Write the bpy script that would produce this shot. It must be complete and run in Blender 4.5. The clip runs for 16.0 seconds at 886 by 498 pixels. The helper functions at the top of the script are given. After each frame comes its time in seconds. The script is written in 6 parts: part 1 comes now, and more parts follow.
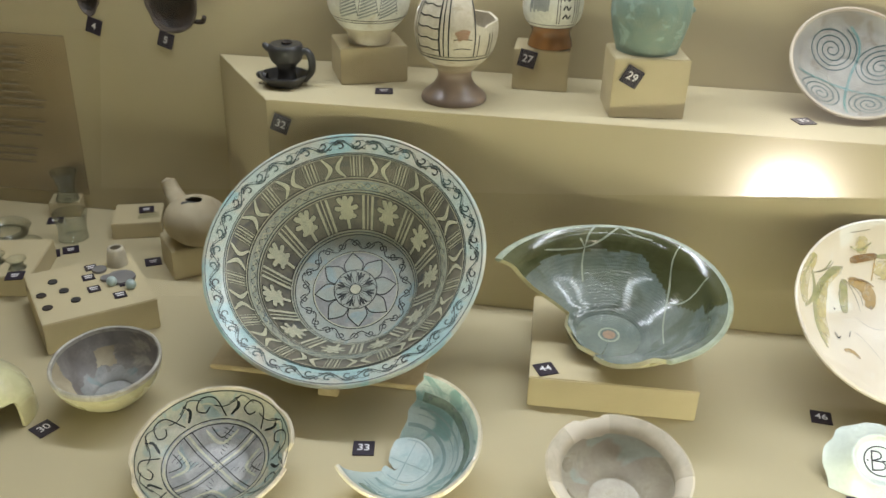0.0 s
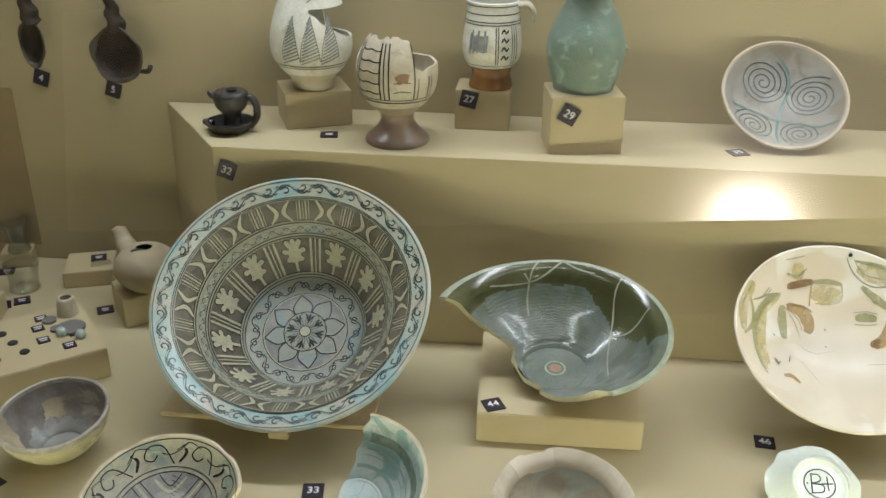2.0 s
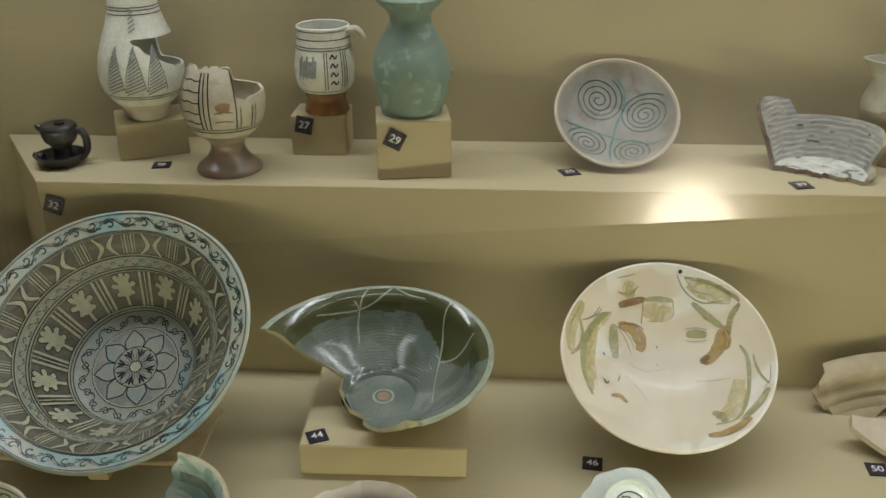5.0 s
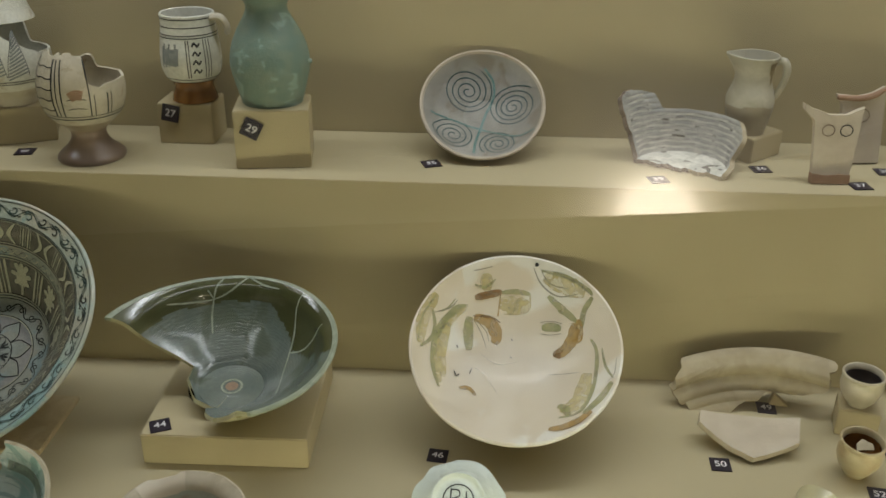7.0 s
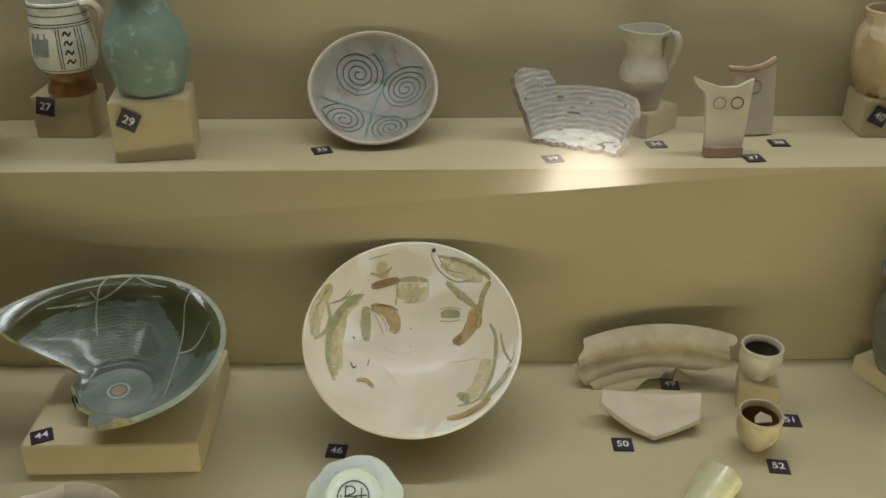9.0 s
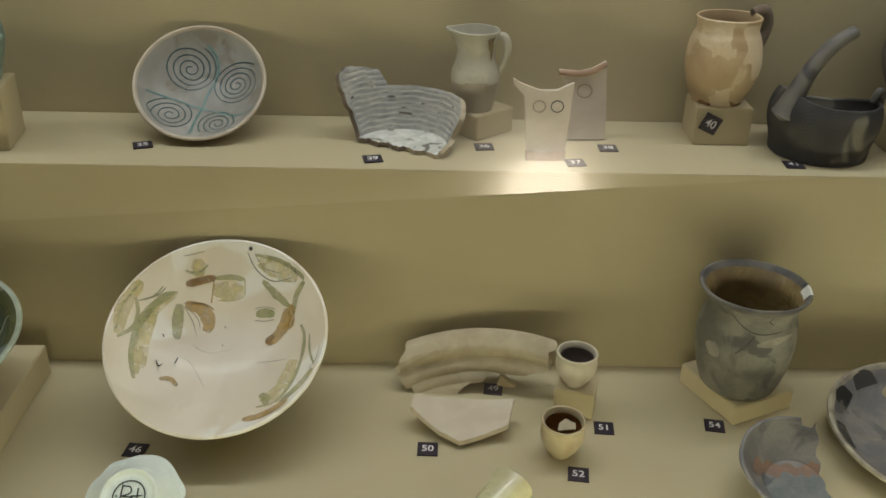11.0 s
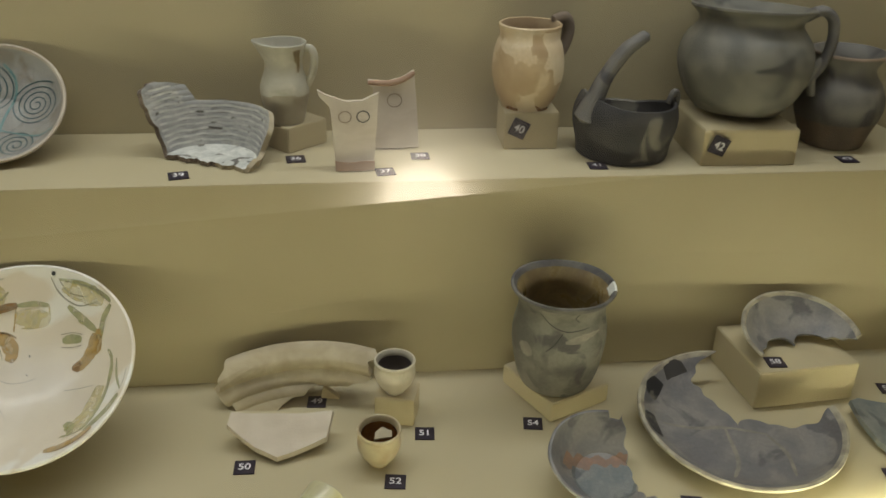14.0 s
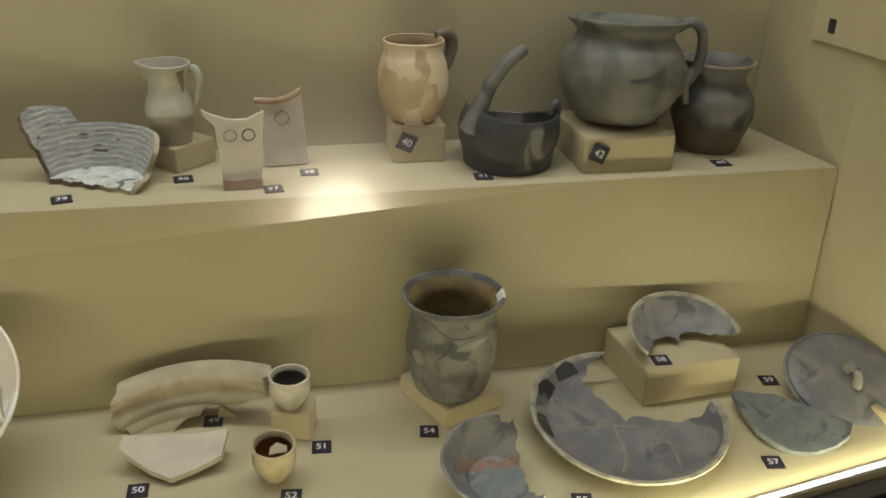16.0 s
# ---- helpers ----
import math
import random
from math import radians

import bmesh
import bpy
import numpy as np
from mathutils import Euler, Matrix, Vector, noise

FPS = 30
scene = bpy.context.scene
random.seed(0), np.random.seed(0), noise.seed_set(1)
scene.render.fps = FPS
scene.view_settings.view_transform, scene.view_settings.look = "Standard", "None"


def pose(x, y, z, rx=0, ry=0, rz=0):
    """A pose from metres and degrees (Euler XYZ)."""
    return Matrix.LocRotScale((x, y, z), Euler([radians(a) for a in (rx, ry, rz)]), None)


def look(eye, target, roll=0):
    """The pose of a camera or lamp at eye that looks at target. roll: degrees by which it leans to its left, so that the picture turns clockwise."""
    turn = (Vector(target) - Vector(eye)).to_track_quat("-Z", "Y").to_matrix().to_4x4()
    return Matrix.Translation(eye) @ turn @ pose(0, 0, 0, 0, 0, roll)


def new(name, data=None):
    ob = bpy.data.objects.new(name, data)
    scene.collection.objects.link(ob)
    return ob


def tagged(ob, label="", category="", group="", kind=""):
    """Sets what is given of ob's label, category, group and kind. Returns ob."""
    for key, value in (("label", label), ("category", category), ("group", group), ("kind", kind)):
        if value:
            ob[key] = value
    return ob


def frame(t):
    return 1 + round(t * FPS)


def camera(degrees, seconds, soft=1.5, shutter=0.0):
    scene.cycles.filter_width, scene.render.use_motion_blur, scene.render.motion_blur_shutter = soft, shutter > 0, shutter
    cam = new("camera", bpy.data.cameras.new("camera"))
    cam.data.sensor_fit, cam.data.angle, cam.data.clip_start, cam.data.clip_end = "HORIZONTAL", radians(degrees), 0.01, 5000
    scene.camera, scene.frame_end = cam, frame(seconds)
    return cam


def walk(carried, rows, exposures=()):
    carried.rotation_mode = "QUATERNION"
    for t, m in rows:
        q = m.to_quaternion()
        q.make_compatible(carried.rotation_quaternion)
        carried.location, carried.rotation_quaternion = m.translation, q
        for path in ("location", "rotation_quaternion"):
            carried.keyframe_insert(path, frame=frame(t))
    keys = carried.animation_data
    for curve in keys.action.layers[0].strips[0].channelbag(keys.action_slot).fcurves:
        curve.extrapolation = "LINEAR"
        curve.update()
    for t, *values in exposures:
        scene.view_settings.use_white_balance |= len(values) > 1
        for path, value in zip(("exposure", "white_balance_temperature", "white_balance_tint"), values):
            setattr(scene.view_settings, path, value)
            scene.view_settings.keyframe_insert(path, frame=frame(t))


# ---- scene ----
cam = camera(51.8, 16.0, 1.6)
PATH = [
    (0, (0.127, 0.049, 0.751), (-0.096, 1.809, -0.173), 1.8),
    (0.5, (0.133, 0.043, 0.758), (-0.07, 1.813, -0.149), 1.8),
    (1, (0.142, 0.037, 0.761), (-0.044, 1.822, -0.123), 1.7),
    (1.5, (0.154, 0.039, 0.77), (-0.027, 1.825, -0.112), 1.3),
    (2, (0.169, 0.042, 0.77), (-0.004, 1.839, -0.091), 0.7),
    (2.5, (0.188, 0.046, 0.777), (0.045, 1.848, -0.079), 0.7),
    (3, (0.214, 0.052, 0.785), (0.088, 1.858, -0.066), 0.6),
    (3.5, (0.248, 0.055, 0.788), (0.113, 1.865, -0.053), 0.6),
    (4, (0.29, 0.064, 0.79), (0.161, 1.872, -0.055), 0.1),
    (6.5, (0.516, 0.098, 0.797), (0.417, 1.9, -0.066), -0.1),
    (7, (0.573, 0.099, 0.795), (0.471, 1.896, -0.076), 0.5),
    (7.5, (0.622, 0.096, 0.798), (0.495, 1.893, -0.07), 0.5),
    (8, (0.642, 0.104, 0.801), (0.563, 1.894, -0.089), 0.4),
    (8.5, (0.631, 0.126, 0.792), (0.598, 1.911, -0.108), -1.0),
    (9, (0.642, 0.136, 0.789), (0.663, 1.917, -0.121), -0.1),
    (9.2, (0.686, 0.14, 0.786), (0.68, 1.92, -0.127), -0.2),
    (11.5, (0.903, 0.146, 0.783), (0.965, 1.928, -0.123), 2.1),
    (12, (0.936, 0.146, 0.782), (1.031, 1.924, -0.128), 2.0),
    (12.5, (0.962, 0.144, 0.789), (1.09, 1.922, -0.118), 1.6),
    (13, (0.972, 0.137, 0.78), (1.16, 1.923, -0.099), 1.9),
    (13.5, (0.986, 0.135, 0.784), (1.215, 1.918, -0.095), 2.0),
    (14, (1.001, 0.137, 0.79), (1.266, 1.911, -0.095), 1.9),
    (14.5, (1.011, 0.132, 0.793), (1.316, 1.908, -0.073), 1.6),
    (15, (1.023, 0.121, 0.799), (1.37, 1.894, -0.059), 1.6),
    (15.5, (1.032, 0.113, 0.794), (1.428, 1.883, -0.048), 2.0),
    (16, (1.05, 0.107, 0.799), (1.472, 1.867, -0.054), 1.9),
]
EXPOSURES = [(0, 1.05, 6100, 12), (1.5, 0.92, 6150, 12), (3.5, 0.53, 6300, 11), (7, 0.05, 6450, 10), (12, 0.0, 6480, 10), (14.5, 0.08, 6500, 10), (16, 0.14, 6500, 10)]
walk(cam, [(t, look(eye, target, roll)) for t, eye, target, roll in PATH], EXPOSURES)

# ---------- light ----------
world = bpy.data.worlds.new("room_dusk")
scene.world = world
world.use_nodes = True
world.node_tree.nodes["Background"].inputs[0].default_value = (0.9, 0.85, 0.7, 1)
world.node_tree.nodes["Background"].inputs[1].default_value = 0.02
scene.view_settings.exposure = 0.0

FRONT_P, FRONT_D = Vector((1.69, 0.925, 0)), Vector((1, 0.171, 0)).normalized()
FRONT_N = Vector((-FRONT_D.y, FRONT_D.x, 0))          # into the case


def front(x, inset=0.0, z=0.0):
    """A point on the case's front line at x, set in by so much."""
    return FRONT_P + FRONT_D * ((x - FRONT_P.x) / FRONT_D.x) + FRONT_N * inset + Vector((0, 0, z))


def area_lamp(name, eye, target, sx, sy, watts, colour):
    d = bpy.data.lights.new(name, "AREA")
    d.shape, d.size, d.size_y, d.energy, d.color = "RECTANGLE", sx, sy, watts, colour
    ob = new(name, d)
    ob.matrix_world = look(eye, target)
    return ob


# LED strip along the front edge of the deck, and the lamps in the case's head
led_mid = front(0.66, 0.012, 0.012)
led = area_lamp("led_light", led_mid, led_mid + FRONT_N * 0.5 + Vector((0, 0, 0.42)), 2.87, 0.012, 3.15, (1.0, 0.98, 0.64))
led.matrix_world = Matrix.Translation(led_mid) @ Matrix((FRONT_D, (FRONT_D.cross(-(FRONT_N * 0.90 + Vector((0, 0, 0.44))).normalized())) * -1, -(FRONT_N * 0.90 + Vector((0, 0, 0.44))).normalized())).transposed().to_4x4()
HEAD_Y = 1.335
head = area_lamp("head_light", Vector((0.62, HEAD_Y, 1.145)), Vector((0.62, HEAD_Y, 0)), 2.80, 0.07, 7.5, (0.95, 1.0, 1.02))
head.matrix_world = pose(0.62, HEAD_Y, 1.145, -14, 0, 0)
head.data.spread = radians(130)

# ---------- materials ----------


def mat(name, a, b=None, rough=0.6, scale=25.0, fine=260.0, bump=0.25, third=None, cut=0.62, metal=0.0, spec=0.4, vary=0.08, coat=0.0, rings=0.0, wash=0.0):
    """A surface of two colours in soft clouds, a third in patches, fine grain and relief."""
    m = bpy.data.materials.new(name)
    m.use_nodes = True
    nt = m.node_tree
    n, l = nt.nodes, nt.links
    p = n["Principled BSDF"]
    tc = n.new("ShaderNodeTexCoord")

    def noisy(sc, det, dist=0.0):
        t = n.new("ShaderNodeTexNoise")
        t.inputs["Scale"].default_value, t.inputs["Detail"].default_value, t.inputs["Distortion"].default_value = sc, det, dist
        l.new(tc.outputs["Object"], t.inputs["Vector"])
        return t.outputs["Fac"]

    def mix(fac, x, y, mode="MIX"):
        k = n.new("ShaderNodeMix")
        k.data_type, k.blend_type = "RGBA", mode
        for sock, v in ((k.inputs[0], fac), (k.inputs[6], x), (k.inputs[7], y)):
            if hasattr(v, "links"):
                l.new(v, sock)
            else:
                sock.default_value = v if isinstance(v, float) else (*v, 1)
        return k.outputs[2]

    def ramp(fac, lo, hi):
        r = n.new("ShaderNodeMapRange")
        r.inputs[1].default_value, r.inputs[2].default_value = lo, hi
        l.new(fac, r.inputs[0])
        return r.outputs[0]
    b = b or tuple(c * 0.82 for c in a)
    big, small = noisy(scale, 9.0, 0.5), noisy(fine, 3.0)
    col = mix(ramp(big, 0.40, 0.60), a, b)
    if third:
        col = mix(ramp(noisy(scale * 0.7, 9.0, 0.7), cut, cut + 0.05), col, third)
    k = n.new("ShaderNodeMapRange")
    k.inputs[1].default_value, k.inputs[2].default_value, k.inputs[3].default_value, k.inputs[4].default_value = 0.3, 0.7, 1 - vary, 1 + vary
    l.new(small, k.inputs[0])
    c = n.new("ShaderNodeCombineColor")
    for q in range(3):
        l.new(k.outputs[0], c.inputs[q])
    col = mix(1.0, col, c.outputs[0], "MULTIPLY")
    l.new(col, p.inputs["Base Color"])
    rr = n.new("ShaderNodeMapRange")
    rr.inputs[3].default_value, rr.inputs[4].default_value = max(rough - 0.14, 0.03), min(rough + 0.14, 1)
    l.new(big, rr.inputs[0])
    l.new(rr.outputs[0], p.inputs["Roughness"])
    p.inputs["Metallic"].default_value, p.inputs["Specular IOR Level"].default_value = metal, spec
    p.inputs["Coat Weight"].default_value, p.inputs["Coat Roughness"].default_value = coat, 0.12
    if wash:
        al = n.new("ShaderNodeMapRange")
        al.inputs[1].default_value, al.inputs[2].default_value, al.inputs[3].default_value, al.inputs[4].default_value = 0.35, 0.65, wash - 0.2, wash + 0.12
        l.new(noisy(70.0, 5.0, 0.6), al.inputs[0])
        l.new(al.outputs[0], p.inputs["Alpha"])
    if rings:
        w = n.new("ShaderNodeTexWave")
        w.wave_type, w.rings_direction = "RINGS", "Z"
        w.inputs["Scale"].default_value, w.inputs["Distortion"].default_value, w.inputs["Detail"].default_value = 85.0, 7.0, 4.0
        l.new(tc.outputs["Object"], w.inputs["Vector"])
        add = n.new("ShaderNodeMath")
        add.operation, add.inputs[1].default_value = "MULTIPLY_ADD", rings
        l.new(w.outputs["Fac"], add.inputs[0]), l.new(small, add.inputs[2])
        small = add.outputs[0]
    if bump:
        bb = n.new("ShaderNodeBump")
        bb.inputs["Strength"].default_value, bb.inputs["Distance"].default_value = bump * 0.7, 0.0015
        h = n.new("ShaderNodeMath")
        h.operation = "ADD"
        l.new(small, h.inputs[0]), l.new(noisy(scale, 3.0, 0.4), h.inputs[1])
        l.new(h.outputs[0], bb.inputs["Height"])
        l.new(bb.outputs[0], p.inputs["Normal"])
    return m


def glass_mat(name, tint=(0.8, 0.9, 0.88), rough=0.05, thin=False):
    m = bpy.data.materials.new(name)
    m.use_nodes = True
    n, l = m.node_tree.nodes, m.node_tree.links
    n.remove(n["Principled BSDF"])
    tr, gl, mx, fr = n.new("ShaderNodeBsdfTransparent"), n.new("ShaderNodeBsdfGlossy"), n.new("ShaderNodeMixShader"), n.new("ShaderNodeFresnel")
    tr.inputs[0].default_value = (*tint, 1)
    gl.inputs["Roughness"].default_value = rough
    fr.inputs[0].default_value = 1.8
    if thin:
        lw, pw = n.new("ShaderNodeLayerWeight"), n.new("ShaderNodeMath")
        pw.operation, pw.inputs[1].default_value = "MULTIPLY", 0.45
        l.new(lw.outputs["Facing"], pw.inputs[0])
    l.new(pw.outputs[0] if thin else fr.outputs[0], mx.inputs[0]), l.new(tr.outputs[0], mx.inputs[1]), l.new(gl.outputs[0], mx.inputs[2])
    l.new(mx.outputs[0], n["Material Output"].inputs[0])
    return m


def glow_mat(name, colour, strength):
    m = bpy.data.materials.new(name)
    m.use_nodes = True
    p = m.node_tree.nodes["Principled BSDF"]
    p.inputs["Base Color"].default_value = (*colour, 1)
    p.inputs["Emission Color"].default_value = (*colour, 1)
    p.inputs["Emission Strength"].default_value = strength
    return m


PAINT = mat("beige_paint", (0.45, 0.385, 0.235), (0.425, 0.362, 0.22), 0.62, 3.0, 420, 0.06, vary=0.05)
BLOCK = mat("beige_block_paint", (0.49, 0.415, 0.25), (0.465, 0.39, 0.236), 0.6, 9, 300, 0.08, vary=0.06)
LABEL = mat("label_black", (0.018, 0.012, 0.022), (0.024, 0.017, 0.03), 0.42, 60, 500, 0.05)
WHITE = mat("label_white", (0.75, 0.73, 0.74), None, 0.5, 60, 500, 0.0, vary=0.05)
DARKROOM = mat("room_wall", (0.16, 0.14, 0.11), (0.12, 0.105, 0.085), 0.8, 1.5, 60, 0.1)
ROOMWHITE = mat("room_plaster", (0.75, 0.70, 0.60), (0.70, 0.65, 0.55), 0.8, 3, 60, 0.1)
PLINTH = mat("plinth_brown", (0.05, 0.04, 0.03), (0.04, 0.03, 0.022), 0.5, 8, 200, 0.1)
GLASS = glass_mat("case_glass", (0.985, 0.99, 0.985), 0.0)
THINGLASS = glass_mat("old_glass", (0.93, 0.945, 0.93), 0.15, True)
PERSPEX = glass_mat("perspex", (0.965, 0.935, 0.895), 0.3, True)
LEDMAT = glow_mat("led_glow", (1.0, 0.96, 0.88), 7.0)
IRON = mat("rusted_iron", (0.022, 0.017, 0.014), (0.05, 0.035, 0.026), 0.75, 60, 300, 0.9, (0.09, 0.06, 0.04), 0.66)
BLACKCLAY = mat("black_clay", (0.022, 0.021, 0.022), (0.045, 0.042, 0.04), 0.4, 50, 300, 0.4, coat=0.2)
WHITEGLAZE = mat("white_glaze", (0.70, 0.70, 0.63), (0.62, 0.61, 0.53), 0.3, 30, 240, 0.15, (0.52, 0.48, 0.37), 0.64, coat=0.3)
OLDWHITE = mat("worn_white_glaze", (0.52, 0.47, 0.36), (0.45, 0.40, 0.30), 0.4, 35, 240, 0.2, (0.38, 0.31, 0.21), 0.62, coat=0.15)
OCHREGLAZE = mat("brown_glaze", (0.23, 0.105, 0.03), (0.15, 0.065, 0.02), 0.22, 40, 240, 0.15, coat=0.5)
FOOTGLAZE = mat("mauve_brown_glaze", (0.20, 0.145, 0.11), (0.26, 0.19, 0.14), 0.35, 40, 240, 0.2, coat=0.25)
INK = mat("black_brushwork", (0.02, 0.022, 0.024), (0.035, 0.036, 0.036), 0.4, 120, 500, 0.0)
GREYINK = mat("grey_brushwork", (0.20, 0.22, 0.22), (0.30, 0.31, 0.29), 0.45, 120, 500, 0.0)
TURQ = mat("weathered_green_glaze", (0.16, 0.235, 0.20), (0.205, 0.265, 0.21), 0.45, 60, 240, 0.9, (0.265, 0.36, 0.32), 0.58, coat=0.1)
PALETURQ = mat("pale_turquoise_glaze", (0.345, 0.40, 0.345), (0.41, 0.385, 0.30), 0.4, 17, 240, 0.25, (0.27, 0.395, 0.385), 0.55, coat=0.15)
BROWNBG = mat("brown_grey_glaze", (0.118, 0.110, 0.087), (0.170, 0.153, 0.117), 0.45, 34, 240, 0.3, (0.10, 0.10, 0.09), 0.6, coat=0.1)
MIDGLAZE = mat("grey_green_glaze", (0.265, 0.295, 0.255), (0.30, 0.30, 0.245), 0.5, 30, 240, 0.25, (0.24, 0.30, 0.29), 0.57, coat=0.08)
CREAMLINE = mat("cream_line", (0.43, 0.41, 0.29), (0.36, 0.36, 0.26), 0.35, 60, 300, 0.1)
TEALLINE = mat("teal_line", (0.035, 0.065, 0.060), (0.06, 0.09, 0.08), 0.35, 60, 300, 0.0)
BLUELINE = mat("blue_green_line", (0.045, 0.095, 0.10), (0.07, 0.115, 0.11), 0.35, 60, 300, 0.0)
OLIVEGLASS = mat("dark_olive_glaze", (0.060, 0.065, 0.026), (0.082, 0.088, 0.040), 0.15, 18, 200, 0.15, coat=0.8, rings=0.9)
TEALGLAZE = mat("teal_grey_glaze", (0.125, 0.155, 0.135), (0.165, 0.19, 0.165), 0.18, 22, 200, 0.2, (0.115, 0.138, 0.105), 0.57, coat=0.9, rings=1.4)
SEAMLINE = mat("pale_repair_seam", (0.33, 0.365, 0.275), (0.25, 0.285, 0.21), 0.4, 60, 300, 0.1)
REDEYE = mat("red_clay_spot", (0.30, 0.19, 0.12), (0.24, 0.16, 0.10), 0.4, 90, 300, 0.1)
CREAM = mat("cream_glaze", (0.68, 0.61, 0.49), (0.61, 0.535, 0.41), 0.42, 12, 220, 0.12, (0.71, 0.68, 0.60), 0.56, coat=0.12, vary=0.035)
FADED = mat("faded_brown_glaze", (0.53, 0.465, 0.345), (0.45, 0.39, 0.285), 0.4, 40, 240, 0.1)
OCHRE = mat("ochre_brushwork", (0.40, 0.25, 0.07), (0.46, 0.31, 0.12), 0.3, 45, 300, 0.05, coat=0.3, wash=0.66)
RUST = mat("rust_brown_brushwork", (0.23, 0.125, 0.04), (0.31, 0.18, 0.07), 0.3, 45, 300, 0.05, coat=0.3, wash=0.72)
SKETCH = mat("brown_grey_fine_brushwork", (0.20, 0.185, 0.125), (0.27, 0.25, 0.17), 0.4, 60, 300, 0.0, wash=0.75)
OLIVE = mat("olive_green_brushwork", (0.31, 0.315, 0.14), (0.40, 0.385, 0.19), 0.3, 45, 300, 0.05, coat=0.3, wash=0.62)
YELLOW = mat("yellow_brushwork", (0.60, 0.51, 0.22), (0.64, 0.56, 0.30), 0.3, 45, 300, 0.05, coat=0.3, wash=0.50)
GREYGLAZE = mat("pale_grey_glaze", (0.35, 0.335, 0.30), (0.29, 0.275, 0.24), 0.6, 24, 240, 0.15, (0.26, 0.23, 0.185), 0.60, spec=0.25)
GREYBOWL = mat("lilac_grey_lustre", (0.165, 0.145, 0.130), (0.245, 0.225, 0.205), 0.35, 26, 240, 0.25, (0.40, 0.36, 0.29), 0.60, coat=0.25)
CREAMOUT = mat("pale_yellow_glaze", (0.50, 0.48, 0.29), (0.44, 0.40, 0.24), 0.28, 26, 220, 0.25, coat=0.4)
BUFF = mat("buff_clay", (0.43, 0.365, 0.245), (0.36, 0.30, 0.195), 0.8, 28, 260, 0.4, vary=0.06)
PINKBUFF = mat("pink_buff_clay", (0.53, 0.465, 0.365), (0.47, 0.40, 0.31), 0.8, 18, 260, 0.4, (0.45, 0.34, 0.25), 0.66, vary=0.05)
FADEWASH = mat("worn_pinkish_glaze", (0.47, 0.385, 0.29), (0.42, 0.34, 0.25), 0.5, 34, 240, 0.1, wash=0.30)
OCHRECLAY = mat("ochre_red_clay", (0.34, 0.21, 0.13), (0.28, 0.17, 0.105), 0.7, 40, 260, 0.3)
JUGBROWN = mat("brownish_jug_glaze", (0.27, 0.23, 0.165), (0.34, 0.30, 0.22), 0.4, 40, 240, 0.3, coat=0.15)
MENDPALE = mat("greyish_mend", (0.26, 0.24, 0.19), (0.20, 0.185, 0.15), 0.6, 40, 240, 0.3)
BROWNBOWL = mat("mauve_brown_bowl_glaze", (0.42, 0.375, 0.285), (0.35, 0.305, 0.235), 0.3, 22, 240, 0.2, (0.37, 0.39, 0.33), 0.57, coat=0.3)
CELADON = mat("pale_blue_white_glaze", (0.66, 0.72, 0.66), (0.60, 0.66, 0.61), 0.28, 26, 240, 0.15, coat=0.4)
SCROLLGLAZE = mat("olive_cream_glaze", (0.36, 0.36, 0.265), (0.42, 0.39, 0.28), 0.35, 30, 240, 0.25, (0.27, 0.33, 0.28), 0.58, coat=0.2)
TEALBOWL = mat("turquoise_worn_glaze", (0.34, 0.435, 0.42), (0.44, 0.50, 0.47), 0.3, 26, 240, 0.2, (0.20, 0.32, 0.295), 0.58, coat=0.35)
RIBBED = mat("grey_ribbed_glaze", (0.34, 0.335, 0.315), (0.46, 0.45, 0.41), 0.5, 46, 240, 0.6, (0.25, 0.245, 0.23), 0.6)
RIBPALE = mat("flaking_white_glaze", (0.64, 0.63, 0.57), (0.48, 0.48, 0.43), 0.5, 70, 300, 0.9, (0.12, 0.11, 0.09), 0.60)
BROWNCLAY = mat("brown_clay", (0.13, 0.10, 0.075), (0.18, 0.135, 0.095), 0.7, 40, 260, 0.4)
JUGGREY = mat("grey_cream_glaze", (0.46, 0.435, 0.345), (0.38, 0.355, 0.275), 0.35, 26, 240, 0.25, (0.29, 0.24, 0.165), 0.66, coat=0.25)
TAN = mat("tan_clay", (0.38, 0.265, 0.145), (0.45, 0.33, 0.19), 0.6, 24, 260, 0.35, (0.56, 0.44, 0.28), 0.56)
PALEPATCH = mat("cream_patch", (0.60, 0.50, 0.34), (0.56, 0.44, 0.28), 0.6, 24, 260, 0.3)
SOOT = mat("soot_grey_clay", (0.085, 0.080, 0.075), (0.16, 0.148, 0.125), 0.6, 22, 240, 0.3, (0.050, 0.047, 0.050), 0.57)
SOOTPALE = mat("soot_grey_green_clay", (0.180, 0.170, 0.136), (0.112, 0.106, 0.087), 0.55, 26, 240, 0.6, (0.070, 0.066, 0.060), 0.60)
DARKSOOT = mat("dark_soot_clay", (0.026, 0.025, 0.026), (0.055, 0.051, 0.048), 0.62, 22, 240, 0.25, (0.18, 0.165, 0.13), 0.58, spec=0.25)
SLATE = mat("slate_grey_clay", (0.150, 0.143, 0.143), (0.225, 0.21, 0.19), 0.5, 20, 240, 0.5, (0.118, 0.110, 0.110), 0.595, coat=0.05)
SLATEEDGE = mat("pale_worn_rim", (0.40, 0.36, 0.26), (0.25, 0.22, 0.17), 0.6, 40, 240, 0.4)
BLUEGREY = mat("blue_grey_clay", (0.135, 0.15, 0.145), (0.20, 0.205, 0.185), 0.5, 30, 240, 0.4, (0.10, 0.105, 0.105), 0.58)
